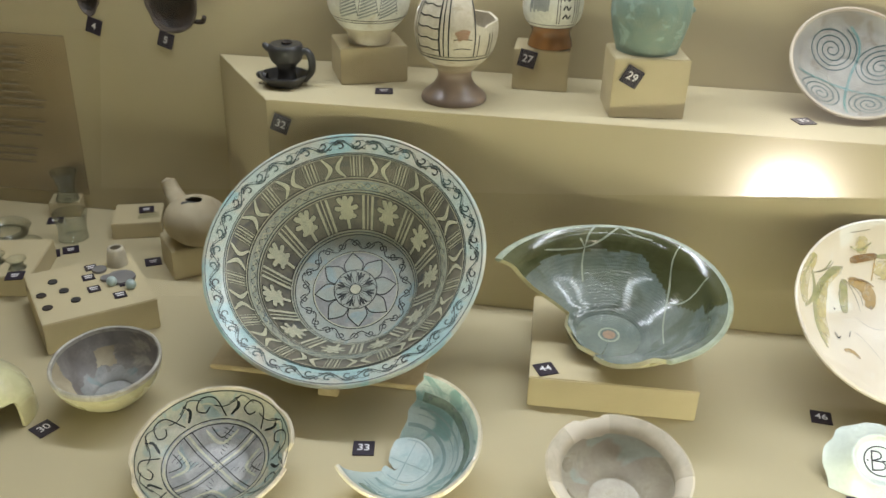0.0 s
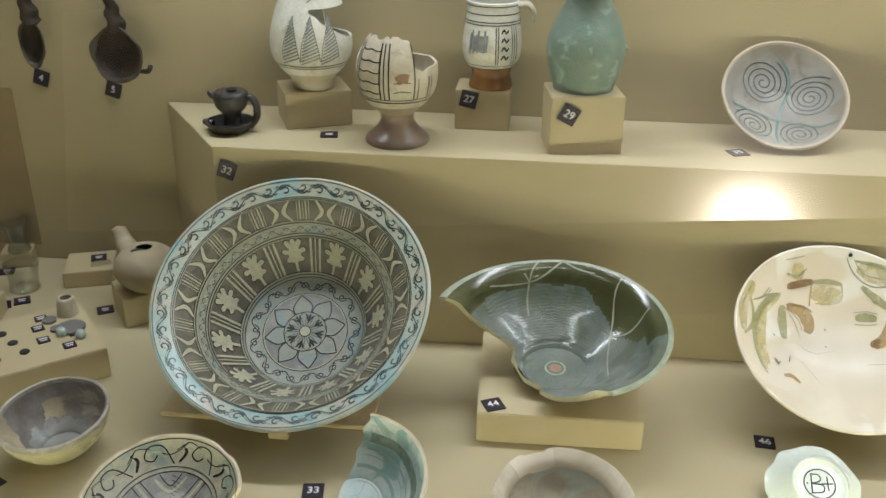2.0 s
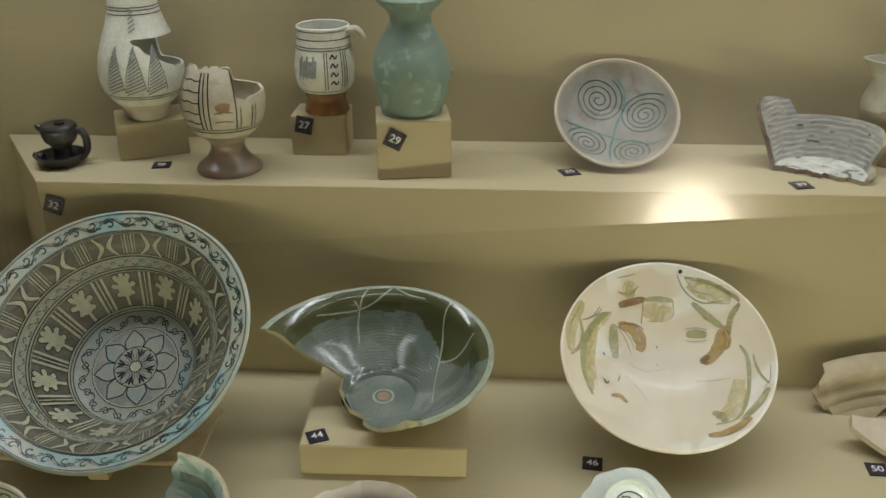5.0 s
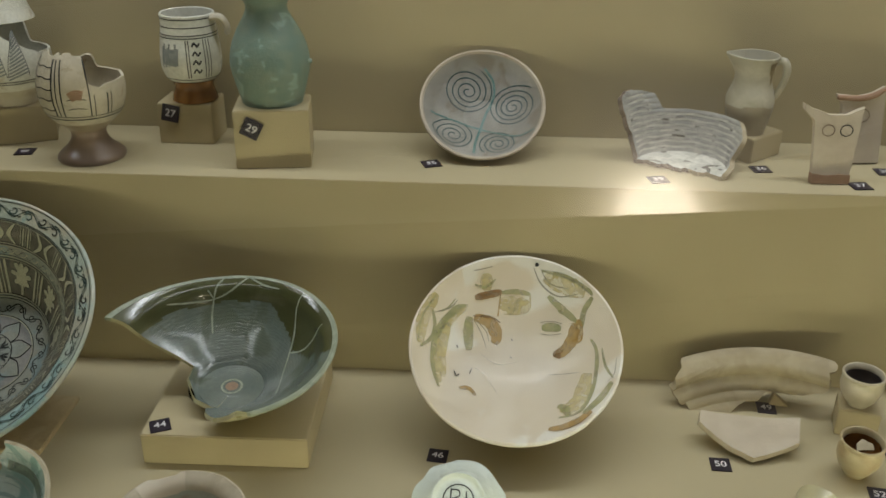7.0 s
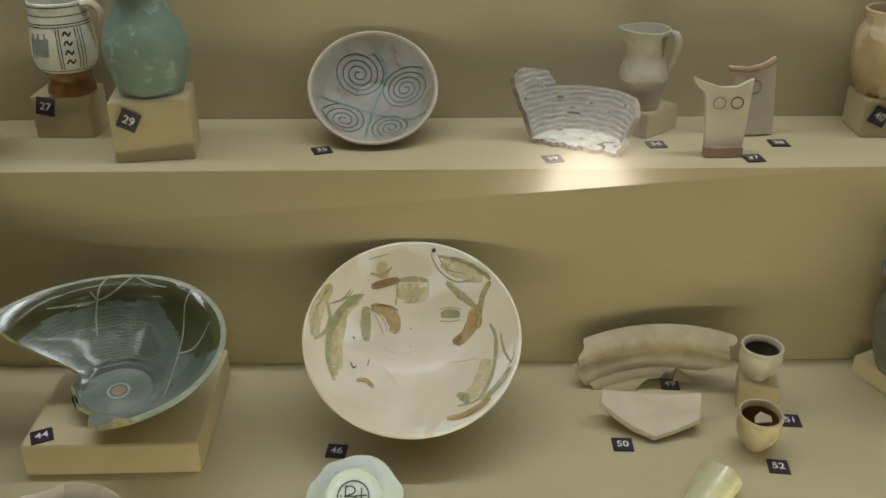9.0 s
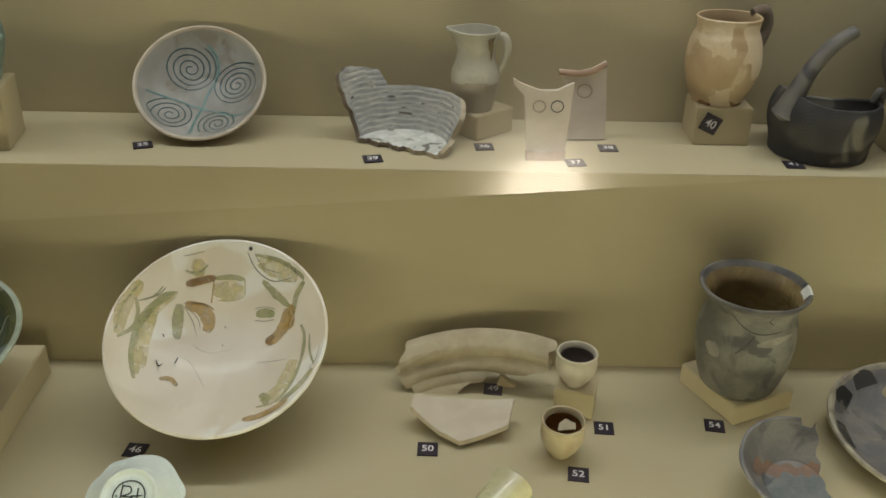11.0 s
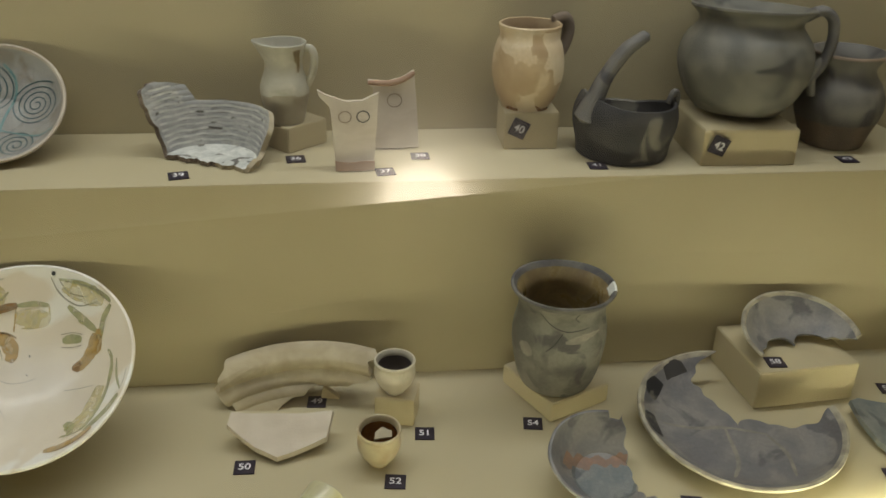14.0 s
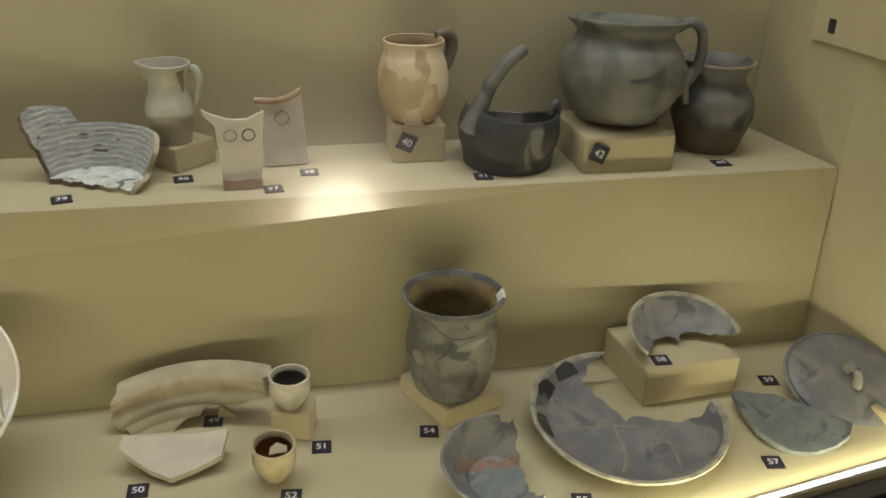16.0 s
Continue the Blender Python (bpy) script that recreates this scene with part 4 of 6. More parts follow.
def tan_jug():
    t = thing("jug", "mended tan clay jug with pale patches and pinched mouth", "jug", pose(1.318, 1.457, SHELF + 0.0572) @ Matrix.Diagonal((0.97, 0.97, 0.96, 1)))
    P = Profile([(0, 0), (0.034, 0), (0.038, 0.004), (0.049, 0.026), (0.0555, 0.056), (0.0545, 0.080), (0.050, 0.10), (0.046, 0.109), (0.046, 0.118), (0.0485, 0.129)], 0.004, 70)
    bm = shell(P, 140, wob=0.03, seed=5)
    for v in bm.verts:
        if v.co.z > 0.11:
            v.co.y *= 1 - 0.12 * (v.co.z - 0.11) / 0.027
    for f in bm.faces:
        c = f.calc_center_median()
        a = math.degrees(math.atan2(c.x, -c.y))
        n1 = noise.noise(Vector((a * 0.02, c.z * 18, 4)))
        a, zz = a + 16 * noise.noise(c * 60), c.z + 0.010 * noise.noise(c * 45 + Vector((5, 0, 0)))
        f.material_index = 1 if (-75 < a < -5 and zz + a * 0.0004 > 0.072) or (15 < a < 70 and 0.045 < zz < 0.12 and a * 0.0012 + zz > 0.10) or (-30 < a < 10 and zz < 0.03 and n1 > -0.2) else (2 if zz < 0.006 else 0)
    part("body", bm, [TAN, PALEPATCH, OCHREGLAZE], t)
    part("handle", sweep([(0.040, 0.020, 0.130), (0.060, 0.030, 0.132), (0.069, 0.034, 0.112), (0.062, 0.030, 0.085), (0.048, 0.022, 0.066)], [0.006, 0.008, 0.008, 0.007, 0.006], 1.3), BROWNCLAY, t)


def horn_pot():
    t = thing("cooking_pot", "broken black cooking pot with tall curved horn handle", "pot", pose(1.459, 1.401, SHELF))
    P = Profile([(0, 0), (0.064, 0), (0.069, 0.005), (0.071, 0.02), (0.077, 0.042), (0.0785, 0.062), (0.074, 0.08), (0.066, 0.095)], 0.006, 36)

    def top(a):
        return np.interp(a, [0, 20, 60, 120, 150, 170, 200, 215, 235, 250, 300, 340, 360], [0.89, 0.84, 0.76, 0.78, 0.95, 1.0, 1.0, 0.98, 0.95, 0.93, 0.91, 0.90, 0.89]) + 0.006 * noise.noise(Vector((a * 0.2, 0, 0)))
    part("body", shell(P, 84, top=top, wob=0.015), DARKSOOT, t)
    part("handle", sweep([(-0.066, -0.02, 0.060), (-0.056, -0.02, 0.090), (-0.041, -0.018, 0.125), (-0.016, -0.016, 0.160), (0.012, -0.014, 0.180)], [0.024, 0.017, 0.0135, 0.013, 0.0105], 0.8, 20), SOOT, t, "grey horn-shaped handle")
    part("lug", sweep([(0.060, -0.01, 0.078), (0.068, -0.008, 0.094), (0.074, -0.006, 0.090), (0.076, -0.004, 0.074)], [0.005, 0.0055, 0.005, 0.004]), SOOT, t)


def big_pot():
    t = thing("cooking_pot", "large round sooty grey clay pot with looped handle", "pot", pose(1.640, 1.415, SHELF + 0.0552) @ pose(0, 0, 0.004, -5, 2, 0) @ Matrix.Diagonal((1, 1, 0.95, 1)))
    P = Profile([(0, 0), (0.055, 0), (0.064, 0.004), (0.083, 0.028), (0.097, 0.062), (0.099, 0.088), (0.092, 0.113), (0.080, 0.130), (0.074, 0.139), (0.079, 0.150), (0.090, 0.160)], 0.0055, 48)
    part("body", shell(P, 88, wob=0.02, seed=8), SOOTPALE, t)
    part("handle", sweep([(0.078, -0.012, 0.150), (0.100, -0.018, 0.162), (0.119, -0.022, 0.146), (0.121, -0.022, 0.106), (0.110, -0.018, 0.070), (0.090, -0.012, 0.044)], [0.011, 0.0115, 0.0105, 0.010, 0.010, 0.011], 0.75, 24), SOOT, t)


def narrow_pot():
    t = thing("jar", "dark grey clay jar with brown foot and flared mouth", "jar", pose(1.815, 1.430, SHELF) @ Matrix.Diagonal((0.95, 0.95, 0.97, 1)))
    P = Profile([(0, 0), (0.048, 0), (0.052, 0.004), (0.058, 0.024), (0.068, 0.052), (0.070, 0.074), (0.063, 0.098), (0.050, 0.115), (0.047, 0.126), (0.053, 0.139), (0.061, 0.148)], 0.005, 44)
    part("body", shell(P, 72, wob=0.015, seed=3, which=lambda s, a, i: 1 if s < 0.47 and i != 1 else (2 if 2 == i else 0)), [SOOT, BROWNCLAY, FOOTGLAZE], t)
    part("handle", sweep([(-0.045, -0.02, 0.14), (-0.062, -0.028, 0.142), (-0.074, -0.03, 0.12), (-0.068, -0.028, 0.088)], [0.007, 0.008, 0.008, 0.008], 0.8), SOOT, t)


lamp_oil(), vase_hatched(), goblet(), mug(), green_vase(), spiral_plate(), ribbed_sherd(), grey_jug(), neck_sherds(), tan_jug(), horn_pot(), big_pot(), narrow_pot()

flat_label("", -0.140, 1.377, SHELF, 10)
face_label("27", 0.073, 1.434, 0.366, -12)
face_label("29", 0.226, 1.3335, 0.378, -28, 8)
flat_label("35", 0.482, 1.375, SHELF, 20)
flat_label("39", 0.811, 1.336, SHELF, 12)
flat_label("36", 0.969, 1.391, SHELF, 6)
flat_label("37", 1.094, 1.334, SHELF, 6)
flat_label("38", 1.150, 1.394, SHELF, 0)
face_label("40", 1.301, 1.415, 0.350, -25)
flat_label("41", 1.404, 1.340, SHELF, -4)
face_label("42", 1.580, 1.328, 0.349, -22)
flat_label("43", 1.797, 1.345, SHELF, 0)
face_label("32", -0.281, 1.2975, 0.281, -20)

# ---------- lower deck ----------
block((0.120, 1.050), (0.342, 1.054), 0.215, 0.047, 0, "low wide beige block under the dark glazed basin")
block((1.068, 1.181), (1.121, 1.166), 0.05, 0.043, 0, "small beige block under a cup")
block((1.316, 1.157), (1.412, 1.201), 0.118, 0.031, 0, "low beige block under the tall sooty pot")
block((1.622, 1.160), (1.783, 1.173), 0.135, 0.062, 0, "beige block under a bowl sherd")
block((-0.561, 1.045), (-0.436, 1.145), 0.165, 0.05, 0, "beige tray block with coins and small finds")
block((-0.471, 1.282), (-0.398, 1.337), 0.08, 0.052, 0, "beige block under the round flask")
block((-0.636, 1.401), (-0.556, 1.428), 0.085, 0.03, 0, "beige block with a label and a glass shard")
block((-0.786, 1.462), (-0.735, 1.478), 0.045, 0.03, 0, "small beige block under a glass beaker")
block((-0.86, 1.15), (-0.668, 1.194), 0.13, 0.036, 0, "beige block with small glass pieces")


TREE_TURN = 22


def big_bowl():
    c, el = (-0.143, 1.113, 0.172), 55
    t = thing("bowl", "large deep bowl with turquoise and brown painted rosette, trees, scrolls", "bowl", tilt(c, 0, el, 0.121))
    P = Profile([(0, 0), (0.060, 0), (0.085, 0.004), (0.100, 0.018), (0.118, 0.045), (0.138, 0.074), (0.155, 0.096), (0.168, 0.110), (0.192, 0.121)], 0.007, 64)

    def which(s, a, i):
        if i != 1:
            return 0 if s > 0.75 else 3
        r = np.interp(s, np.linspace(0, 1, P.n), P.ri)
        return 0 if r > 0.163 else 1 if r > 0.139 else 2 if r > 0.128 else 1 if r > 0.091 else 2
    part("body", shell(P, 120, which=which, wob=0.012), [PALETURQ, BROWNBG, MIDGLAZE, BUFF], t)
    light, dark, teal = bmesh.new(), bmesh.new(), bmesh.new()
    # rim scroll
    for r in (0.1655, 0.1875):
        ring(dark, P, r, 0.0012)
    ring(teal, P, 0.1765, 0.0014, 240, 0.0058, 22)
    ring(dark, P, 0.1765, 0.0007, 240, 0.0072, 22)
    ring(dark, P, 0.1795, 0.0006, 240, 0.0030, 44)
    for k in range(22):
        a0 = k * 360 / 22
        for sg, off in ((1, 4.1), (-1, 12.3)):
            pts = []
            for i in range(16):
                u = i / 15
                ang = sg * (0.4 + u * 5.2)
                rr = 0.0062 * (1 - 0.75 * u)
                pts.append((0.1765 - sg * 0.0022 + rr * math.sin(ang), a0 + off + math.degrees(rr * math.cos(ang) / 0.177) * 1.3))
            stroke(teal if k % 3 else dark, P, [polar(*q) for q in pts], 0.0020, 30)
            # a lobed leaf in each bend of the scroll
            for lobe in range(3):
                c0 = a0 + off + sg * 1.2 + (lobe - 1) * 2.1
                stroke(dark, P, [polar(0.1765 + sg * 0.0030, c0 - 1.0), polar(0.1765 + sg * (0.0066 - 0.0012 * abs(lobe - 1)), c0), polar(0.1765 + sg * 0.0030, c0 + 1.0)], 0.0014, 8)
    # outer wall: arches and stripe bundles
    TOP, UP, OUT = 0.0013, 0.0011, 0.0008

    def outlined(pts, w, n, edge=0.0016):
        """A pale stroke with a dark outline."""
        wide = [q + edge for q in w] if isinstance(w, (list, tuple)) else w + edge
        stroke(dark, P, pts, wide, n, lift=OUT)
        stroke(light, P, pts, w, n, lift=UP)
    for r in (0.1625, 0.141, 0.1385, 0.1285, 0.126, 0.0925, 0.0895):
        ring(dark, P, r + 0.0010, 0.0013), ring(light, P, r, 0.0010, lift=UP)
    n = 14
    for k in range(n):
        a = k * 360 / n + 17
        for j, w in ((-2, 0.0012), (-1, 0.0024), (0, 0.0012), (1, 0.0024), (2, 0.0012)):
            outlined([polar(0.1425, a + j * 1.7), polar(0.161, a + j * 1.6)], w, 4, 0.0010)
        b = a + 180 / n
        for sg in (-1, 1):
            outlined([polar(0.1615, b + sg * 5.6), polar(0.155, b + sg * 3.0), polar(0.151, b + sg * 2.0), polar(0.147, b + sg * 3.0), polar(0.142, b + sg * 6.2)], [0.0024 + 0.0042 * math.sin(math.pi * q / 16) for q in range(17)], 16, 0.0018)
    ring(light, P, 0.1335, 0.0016, 240, 0.0026, 40, lift=UP)
    ring(dark, P, 0.1335, 0.0010, 240, -0.0026, 40)
    for k in range(40):
        a = k * 9 + 2
        stroke(light, P, [polar(0.1318, a), polar(0.1345, a + 1.4), polar(0.1352, a + 3.2)], 0.0013, 6, lift=UP)
    # inner wall: trees and stripe bundles
    n = 11
    for k in range(n):
        a = k * 360 / n + TREE_TURN
        for j, w in ((-1.5, 0.0040), (0, 0.0022), (1.5, 0.0040)):
            outlined([polar(0.0935, a + j * 2.5), polar(0.125, a + j * 2.2)], w, 6, 0.0014)
        b = a + 180 / n
        cx, cy = polar(0.1115, b)
        ux, uy = polar(1, b)
        for grow, bm2, lift in ((0.0016, dark, OUT), (0.0, light, UP)):
            stroke(bm2, P, [polar(0.0945, b), polar(0.104, b)], 0.0046 + grow, 6, lift=lift)
            stroke(bm2, P, [polar(0.1035, b), polar(0.1195, b)], [q + grow for q in (0.010, 0.016, 0.019, 0.019, 0.018, 0.013, 0.007)], 6, lift=lift)
            for th, ln in ((-122, 0.0140), (-82, 0.0175), (-42, 0.0160), (0, 0.0135), (42, 0.0160), (82, 0.0175), (122, 0.0140)):
                dx, dy = math.cos(radians(th)), math.sin(radians(th))
                ex, ey = ux * dx - uy * dy, uy * dx + ux * dy
                stroke(bm2, P, [(cx, cy), (cx + ex * (ln + grow * 0.6), cy + ey * (ln + grow * 0.6))], [q + grow for q in (0.0044, 0.0044, 0.0048, 0.0060, 0.0074, 0.0078, 0.0050)], 6, lift=lift)
    # medallion: a ring of scrolls round an eight-petalled rosette
    petal, ground = bmesh.new(), bmesh.new()
    ring(dark, P, 0.0875, 0.0012), ring(dark, P, 0.0625, 0.0012), ring(light, P, 0.0612, 0.0014, lift=UP)
    ring(dark, P, 0.075, 0.0015, 240, 0.0075, 11)
    ring(ground, P, 0.046, 0.0285, lift=0.0004)
    for k in range(22):
        a = k * 360 / 22
        sg = 1 if k % 2 else -1
        stroke(dark, P, [polar(0.075 + sg * 0.002, a - 4), polar(0.075 - sg * 0.0055, a), polar(0.075 - sg * 0.001, a + 5), polar(0.075 + sg * 0.003, a + 2), polar(0.075 - sg * 0.001, a)], 0.0016, 16)
        stroke(dark, P, [polar(0.075 - sg * 0.0075, a + 4), polar(0.075 - sg * 0.004, a + 7)], 0.0012, 4)
    for k in range(8):
        a = k * 45 + 14
        stroke(petal, P, [polar(0.031, a), polar(0.0595, a)], [0.0235, 0.0245, 0.025, 0.0245, 0.0225, 0.019, 0.0150, 0.010, 0.005, 0.001], 9, lift=OUT)
        for sg in (-1, 1):
            stroke(dark, P, [polar(0.031, a + sg * 21.5), polar(0.045, a + sg * 17.5), polar(0.0600, a)], 0.0016, 14, lift=UP)
            stroke(dark, P, [polar(0.009, a + sg * 9), polar(0.018, a + sg * 8), polar(0.027, a + sg * 9.5), polar(0.0305, a)], 0.0008, 14, lift=TOP)
        b = a + 22.5
        stroke(dark, P, [polar(0.010, b), polar(0.0285, b)], [0.0008, 0.0016, 0.0022, 0.0026, 0.0034, 0.0036, 0.0016], 6, lift=TOP)
        for sg in (-1, 1):
            stroke(dark, P, [polar(0.016, b), polar(0.021, b + sg * 7), polar(0.0275, b + sg * 11)], 0.0024, 8, lift=TOP)
    ring(petal, P, 0.0165, 0.0285, lift=OUT)
    ring(dark, P, 0.0315, 0.0014, 60, lift=UP), ring(dark, P, 0.0085, 0.0014, 40, lift=TOP), ring(light, P, 0.0038, 0.0072, 40, lift=UP)
    part("petals", petal, MIDGLAZE, t, "grey-green rosette petals"), part("dark_grounds", ground, LILACBG, t, "lilac-grey ground of the rosette")
    part("painted_lines", dark, TEALINK, t, "dark painted lines")
    part("pale_motifs", light, CREAMLINE, t, "cream painted trees and stripes")
    part("rim_scroll", teal, TEALLINE, t, "teal painted rim scroll")
    s = thing("bowl_stand", "low pale wooden easel under the large painted bowl", "stand", pose(-0.145, 1.10, 0))
    part("base_board", box_bm(0.30, 0.13, 0.008), PROP, s, smooth=False).location = (-0.03, 0.02, 0)
    part("post", box_bm(0.028, 0.024, 0.048), PROP, s, smooth=False).location = (-0.002, -0.066, 0)
    part("rest", box_bm(0.12, 0.03, 0.036), PROP, s, smooth=False).location = (0.0, 0.032, 0.0)


def dark_basin():
    el, az = 78, 8
    c = Vector((0.226, 1.116, 0.152))
    t = thing("basin", "broken dark olive and teal glazed basin with pale mended seams", "bowl", tilt(c, az, el, 0.088) @ Matrix.Diagonal((1.05, 0.97, 1.04, 1)))
    P = Profile([(0, 0), (0.040, 0), (0.048, 0.004), (0.072, 0.020), (0.100, 0.040), (0.118, 0.060), (0.128, 0.077), (0.142, 0.084)], 0.006, 44)

    def arc2(s):
        lo = np.interp(s, [0, 0.31, 0.36, 0.6, 0.85, 1], [-100, -112, -118, -98, -82, -72])
        hi = np.interp(s, [0, 0.31, 0.36, 0.5, 0.7, 0.9, 1], [260, 246, 150, 153, 158, 161, 163])
        return lo, hi

    def which(s, a, i):
        if i != 1:
            return 2 if s > 0.975 else 3
        if s > 0.968:
            return 2
        edge = 0.80 + 0.05 * noise.noise(Vector((a * 0.05, 1, 1))) - 0.25 * max(0, 1 - abs(a - 25) / 40)
        return 0 if (s > edge and -10 < (a + 180) % 360 - 180 < 178) else 1
    part("body", shell(P, 110, arc=arc2, which=which, wob=0.01), [OLIVEGLASS, TEALGLAZE, SEAMLINE, CREAMOUT], t)
    node, fork = (-0.028, 0.113), (0.076, 0.032)
    for pts in ([node, (-0.040, 0.122), (-0.052, 0.130)], [node, (-0.022, 0.126), (-0.012, 0.138)], [node, (-0.002, 0.122), (0.020, 0.136)], [node, (-0.031, 0.098), (-0.030, 0.078)], [node, (-0.055, 0.104), (-0.088, 0.088)], [(0.020, 0.136), (0.040, 0.122), (0.062, 0.112)],
                [(0.098, 0.098), (0.086, 0.082), (0.082, 0.056), fork, (0.068, 0.0), (0.062, -0.040)], [fork, (0.098, 0.024), (0.122, 0.034)]):
        bm = bmesh.new()
        stroke(bm, P, pts, 0.0027, 16, True)
        part("mended_seam", bm, SEAMLINE, t, "pale mended seam")
    # the mended side flares outwards and up to its broken tip
    for piece in t.children:
        for v in piece.data.vertices:
            k = max(0.0, -v.co.x / 0.142) ** 2
            v.co.x *= 1 + 0.14 * k
            v.co.z += 0.014 * k
    bm = bmesh.new()
    ring(bm, P, 0.0045, 0.008, 24), ring(bm, P, 0.013, 0.003, 32, mi=1)
    part("base_spot", bm, [REDEYE, SEAMLINE], t, "reddish bare spot at the base")


def cream_bowl():
    R = 0.146
    c = (0.613, 1.172, 0.129)
    t = thing("bowl", "wide cream glazed bowl with green, ochre and brown brushwork, leaning back", "bowl", tilt(c, 0, 59.4, 0.062))
    P = Profile([(0, 0), (0.020, 0.0006), (0.050, 0.006), (0.080, 0.018), (0.107, 0.034), (0.130, 0.051), (0.1465, 0.066)], 0.0055, 44)
    part("body", shell(P, 110, wob=0.008, which=lambda s, a, i: 0 if i else 1), [CREAM, OLDWHITE], t)

    def q(x, y):
        return (x / 1000, y / 1000)
    sets = {}

    def paint(m, w, *pts, taper=False):
        w *= 1.3 if taper and w > 0.004 else 1
        bm = bmesh.new()
        sets[m.name] = len(sets)
        stroke(bm, P, [q(*p) for p in pts], w, 20, taper or w > 0.0025, lift=0.0006 + 0.0001 * sets[m.name])
        part("brushwork", bm, m, t, m.name.replace("_", " "))
    paint(YELLOW, 0.0160, (-113, 79), (-130, 40), (-132, 2), taper=True)
    paint(YELLOW, 0.0140, (-96, 47), (-104, 4), (-99, -39), taper=True)
    paint(YELLOW, 0.0200, (-44, 121), (-42, 101))
    paint(YELLOW, 0.0220, (41, 120), (73, 105), (98, 91), taper=True)
    paint(YELLOW, 0.0030, (21, 100), (18, 78), (-16, 74))
    paint(YELLOW, 0.0240, (-24, 87), (-4, 87), (20, 86))
    paint(YELLOW, 0.0120, (-72, 74), (-96, 48), (-108, 8), (-103, -50), taper=True)
    paint(YELLOW, 0.0200, (100, -23), (87, -66), (64, -86), taper=True)
    paint(YELLOW, 0.0120, (9, 94), (0, 82), (-12, 77), taper=True)
    paint(OLIVE, 0.0030, (-113, 79), (-131, 42), (-135, 3))
    paint(OLIVE, 0.0050, (-132, -3), (-118, 16), (-114, 37), (-118, 56), taper=True)
    paint(OLIVE, 0.0030, (-115, 54), (-98, 65), (-87, 81), taper=True)
    paint(OLIVE, 0.0070, (-69, 77), (-87, 68), (-106, 40), (-114, 9), (-113, -26), (-103, -58), taper=True)
    paint(OLIVE, 0.0030, (-78, 69), (-96, 51), (-109, 19))
    paint(OLIVE, 0.0040, (-60, 105), (-44, 105), (-30, 116), taper=True)
    paint(OLIVE, 0.0060, (-20, 101), (1, 103), (21, 100), taper=True)
    paint(OLIVE, 0.0120, (-66, 63), (-67, 42), (-65, 15), taper=True)
    paint(OLIVE, 0.0050, (37, 127), (69, 117), (98, 97), (108, 86), taper=True)
    paint(OLIVE, 0.0080, (47, 96), (65, 79), (89, 55), taper=True)
    paint(OLIVE, 0.0040, (61, 76), (73, 68), taper=True)
    paint(OLIVE, 0.0070, (108, 83), (97, 68), (94, 46), taper=True)
    paint(OLIVE, 0.0130, (39, 55), (53, 55), (66, 51))
    paint(OLIVE, 0.0050, (106, 27), (113, 8), (111, -27), (102, -61), (86, -88), (59, -94), taper=True)
    paint(OLIVE, 0.0090, (59, -72), (68, -77), (72, -92), taper=True)
    paint(OLIVE, 0.0040, (120, 9), (123, -18), (131, -42), taper=True)
    paint(OLIVE, 0.0090, (129, -48), (116, -68), (90, -93), taper=True)
    paint(OCHRE, 0.0150, (-59, 64), (-36, 60), (-26, 43), (-30, 31), taper=True)
    paint(OCHRE, 0.0060, (-76, -50), (-63, -47), (-53, -57), taper=True)
    paint(OCHRE, 0.0090, (90, 59), (91, 35), (85, 28), taper=True)
    paint(OCHRE, 0.0140, (85, 55), (78, 27), (60, 12), taper=True)
    paint(OCHRE, 0.0120, (45, -114), (63, -113), (81, -105), (101, -91), taper=True)
    paint(OCHRE, 0.0020, (-22, 99), (-25, 70))
    paint(RUST, 0.0090, (-59, 89), (-40, 96), (-20, 102), taper=True)
    paint(RUST, 0.0030, (-61, 65), (-36, 68), (-21, 62), taper=True)
    paint(RUST, 0.0070, (68, 20), (59, 16), (66, 9), taper=True)
    paint(RUST, 0.0020, (59, -118), (82, -111), (101, -94), taper=True)
    paint(SKETCH, 0.0020, (-110, 57), (-93, 68), (-84, 80), taper=True)
    paint(SKETCH, 0.0014, (-62, 121), (-47, 126), (-35, 130))
    paint(SKETCH, 0.0012, (-62, 62), (-49, 45), (-41, 24), taper=True)
    paint(SKETCH, 0.0012, (-58, 61), (-42, 48), (-37, 33), taper=True)
    paint(SKETCH, 0.0022, (25, 131), (37, 111), (61, 94), (89, 92), taper=True)
    paint(SKETCH, 0.0018, (35, 129), (49, 111), (75, 101), taper=True)
    paint(SKETCH, 0.0018, (57, 121), (85, 107), (108, 84), taper=True)
    paint(SKETCH, 0.0012, (37, 63), (53, 63), (67, 58))
    paint(SKETCH, 0.0012, (38, 47), (52, 44), (66, 44))
    paint(SKETCH, 0.0014, (137, -13), (133, -36), (124, -46), taper=True)
    paint(SKETCH, 0.0009, (89, -19), (70, -18), (47, -16), taper=True)
    paint(INK, 0.0060, (27, 135), (32, 133))
    paint(INK, 0.0020, (-83, 18), (-81, 14))
    paint(INK, 0.0020, (-85, -22), (-81, -30), (-77, -26), taper=True)
    paint(INK, 0.0014, (-63, -23), (-60, -12), taper=True)
    paint(INK, 0.0016, (-4, 40), (-3, 37))
    paint(INK, 0.0016, (-5, 13), (-4, 11))
    paint(FADEWASH, 0.0014, (-47, 12), (-24, 0), (8, 6), taper=True)
    paint(FADEWASH, 0.0014, (-59, -11), (-43, -18), (-19, -55), taper=True)
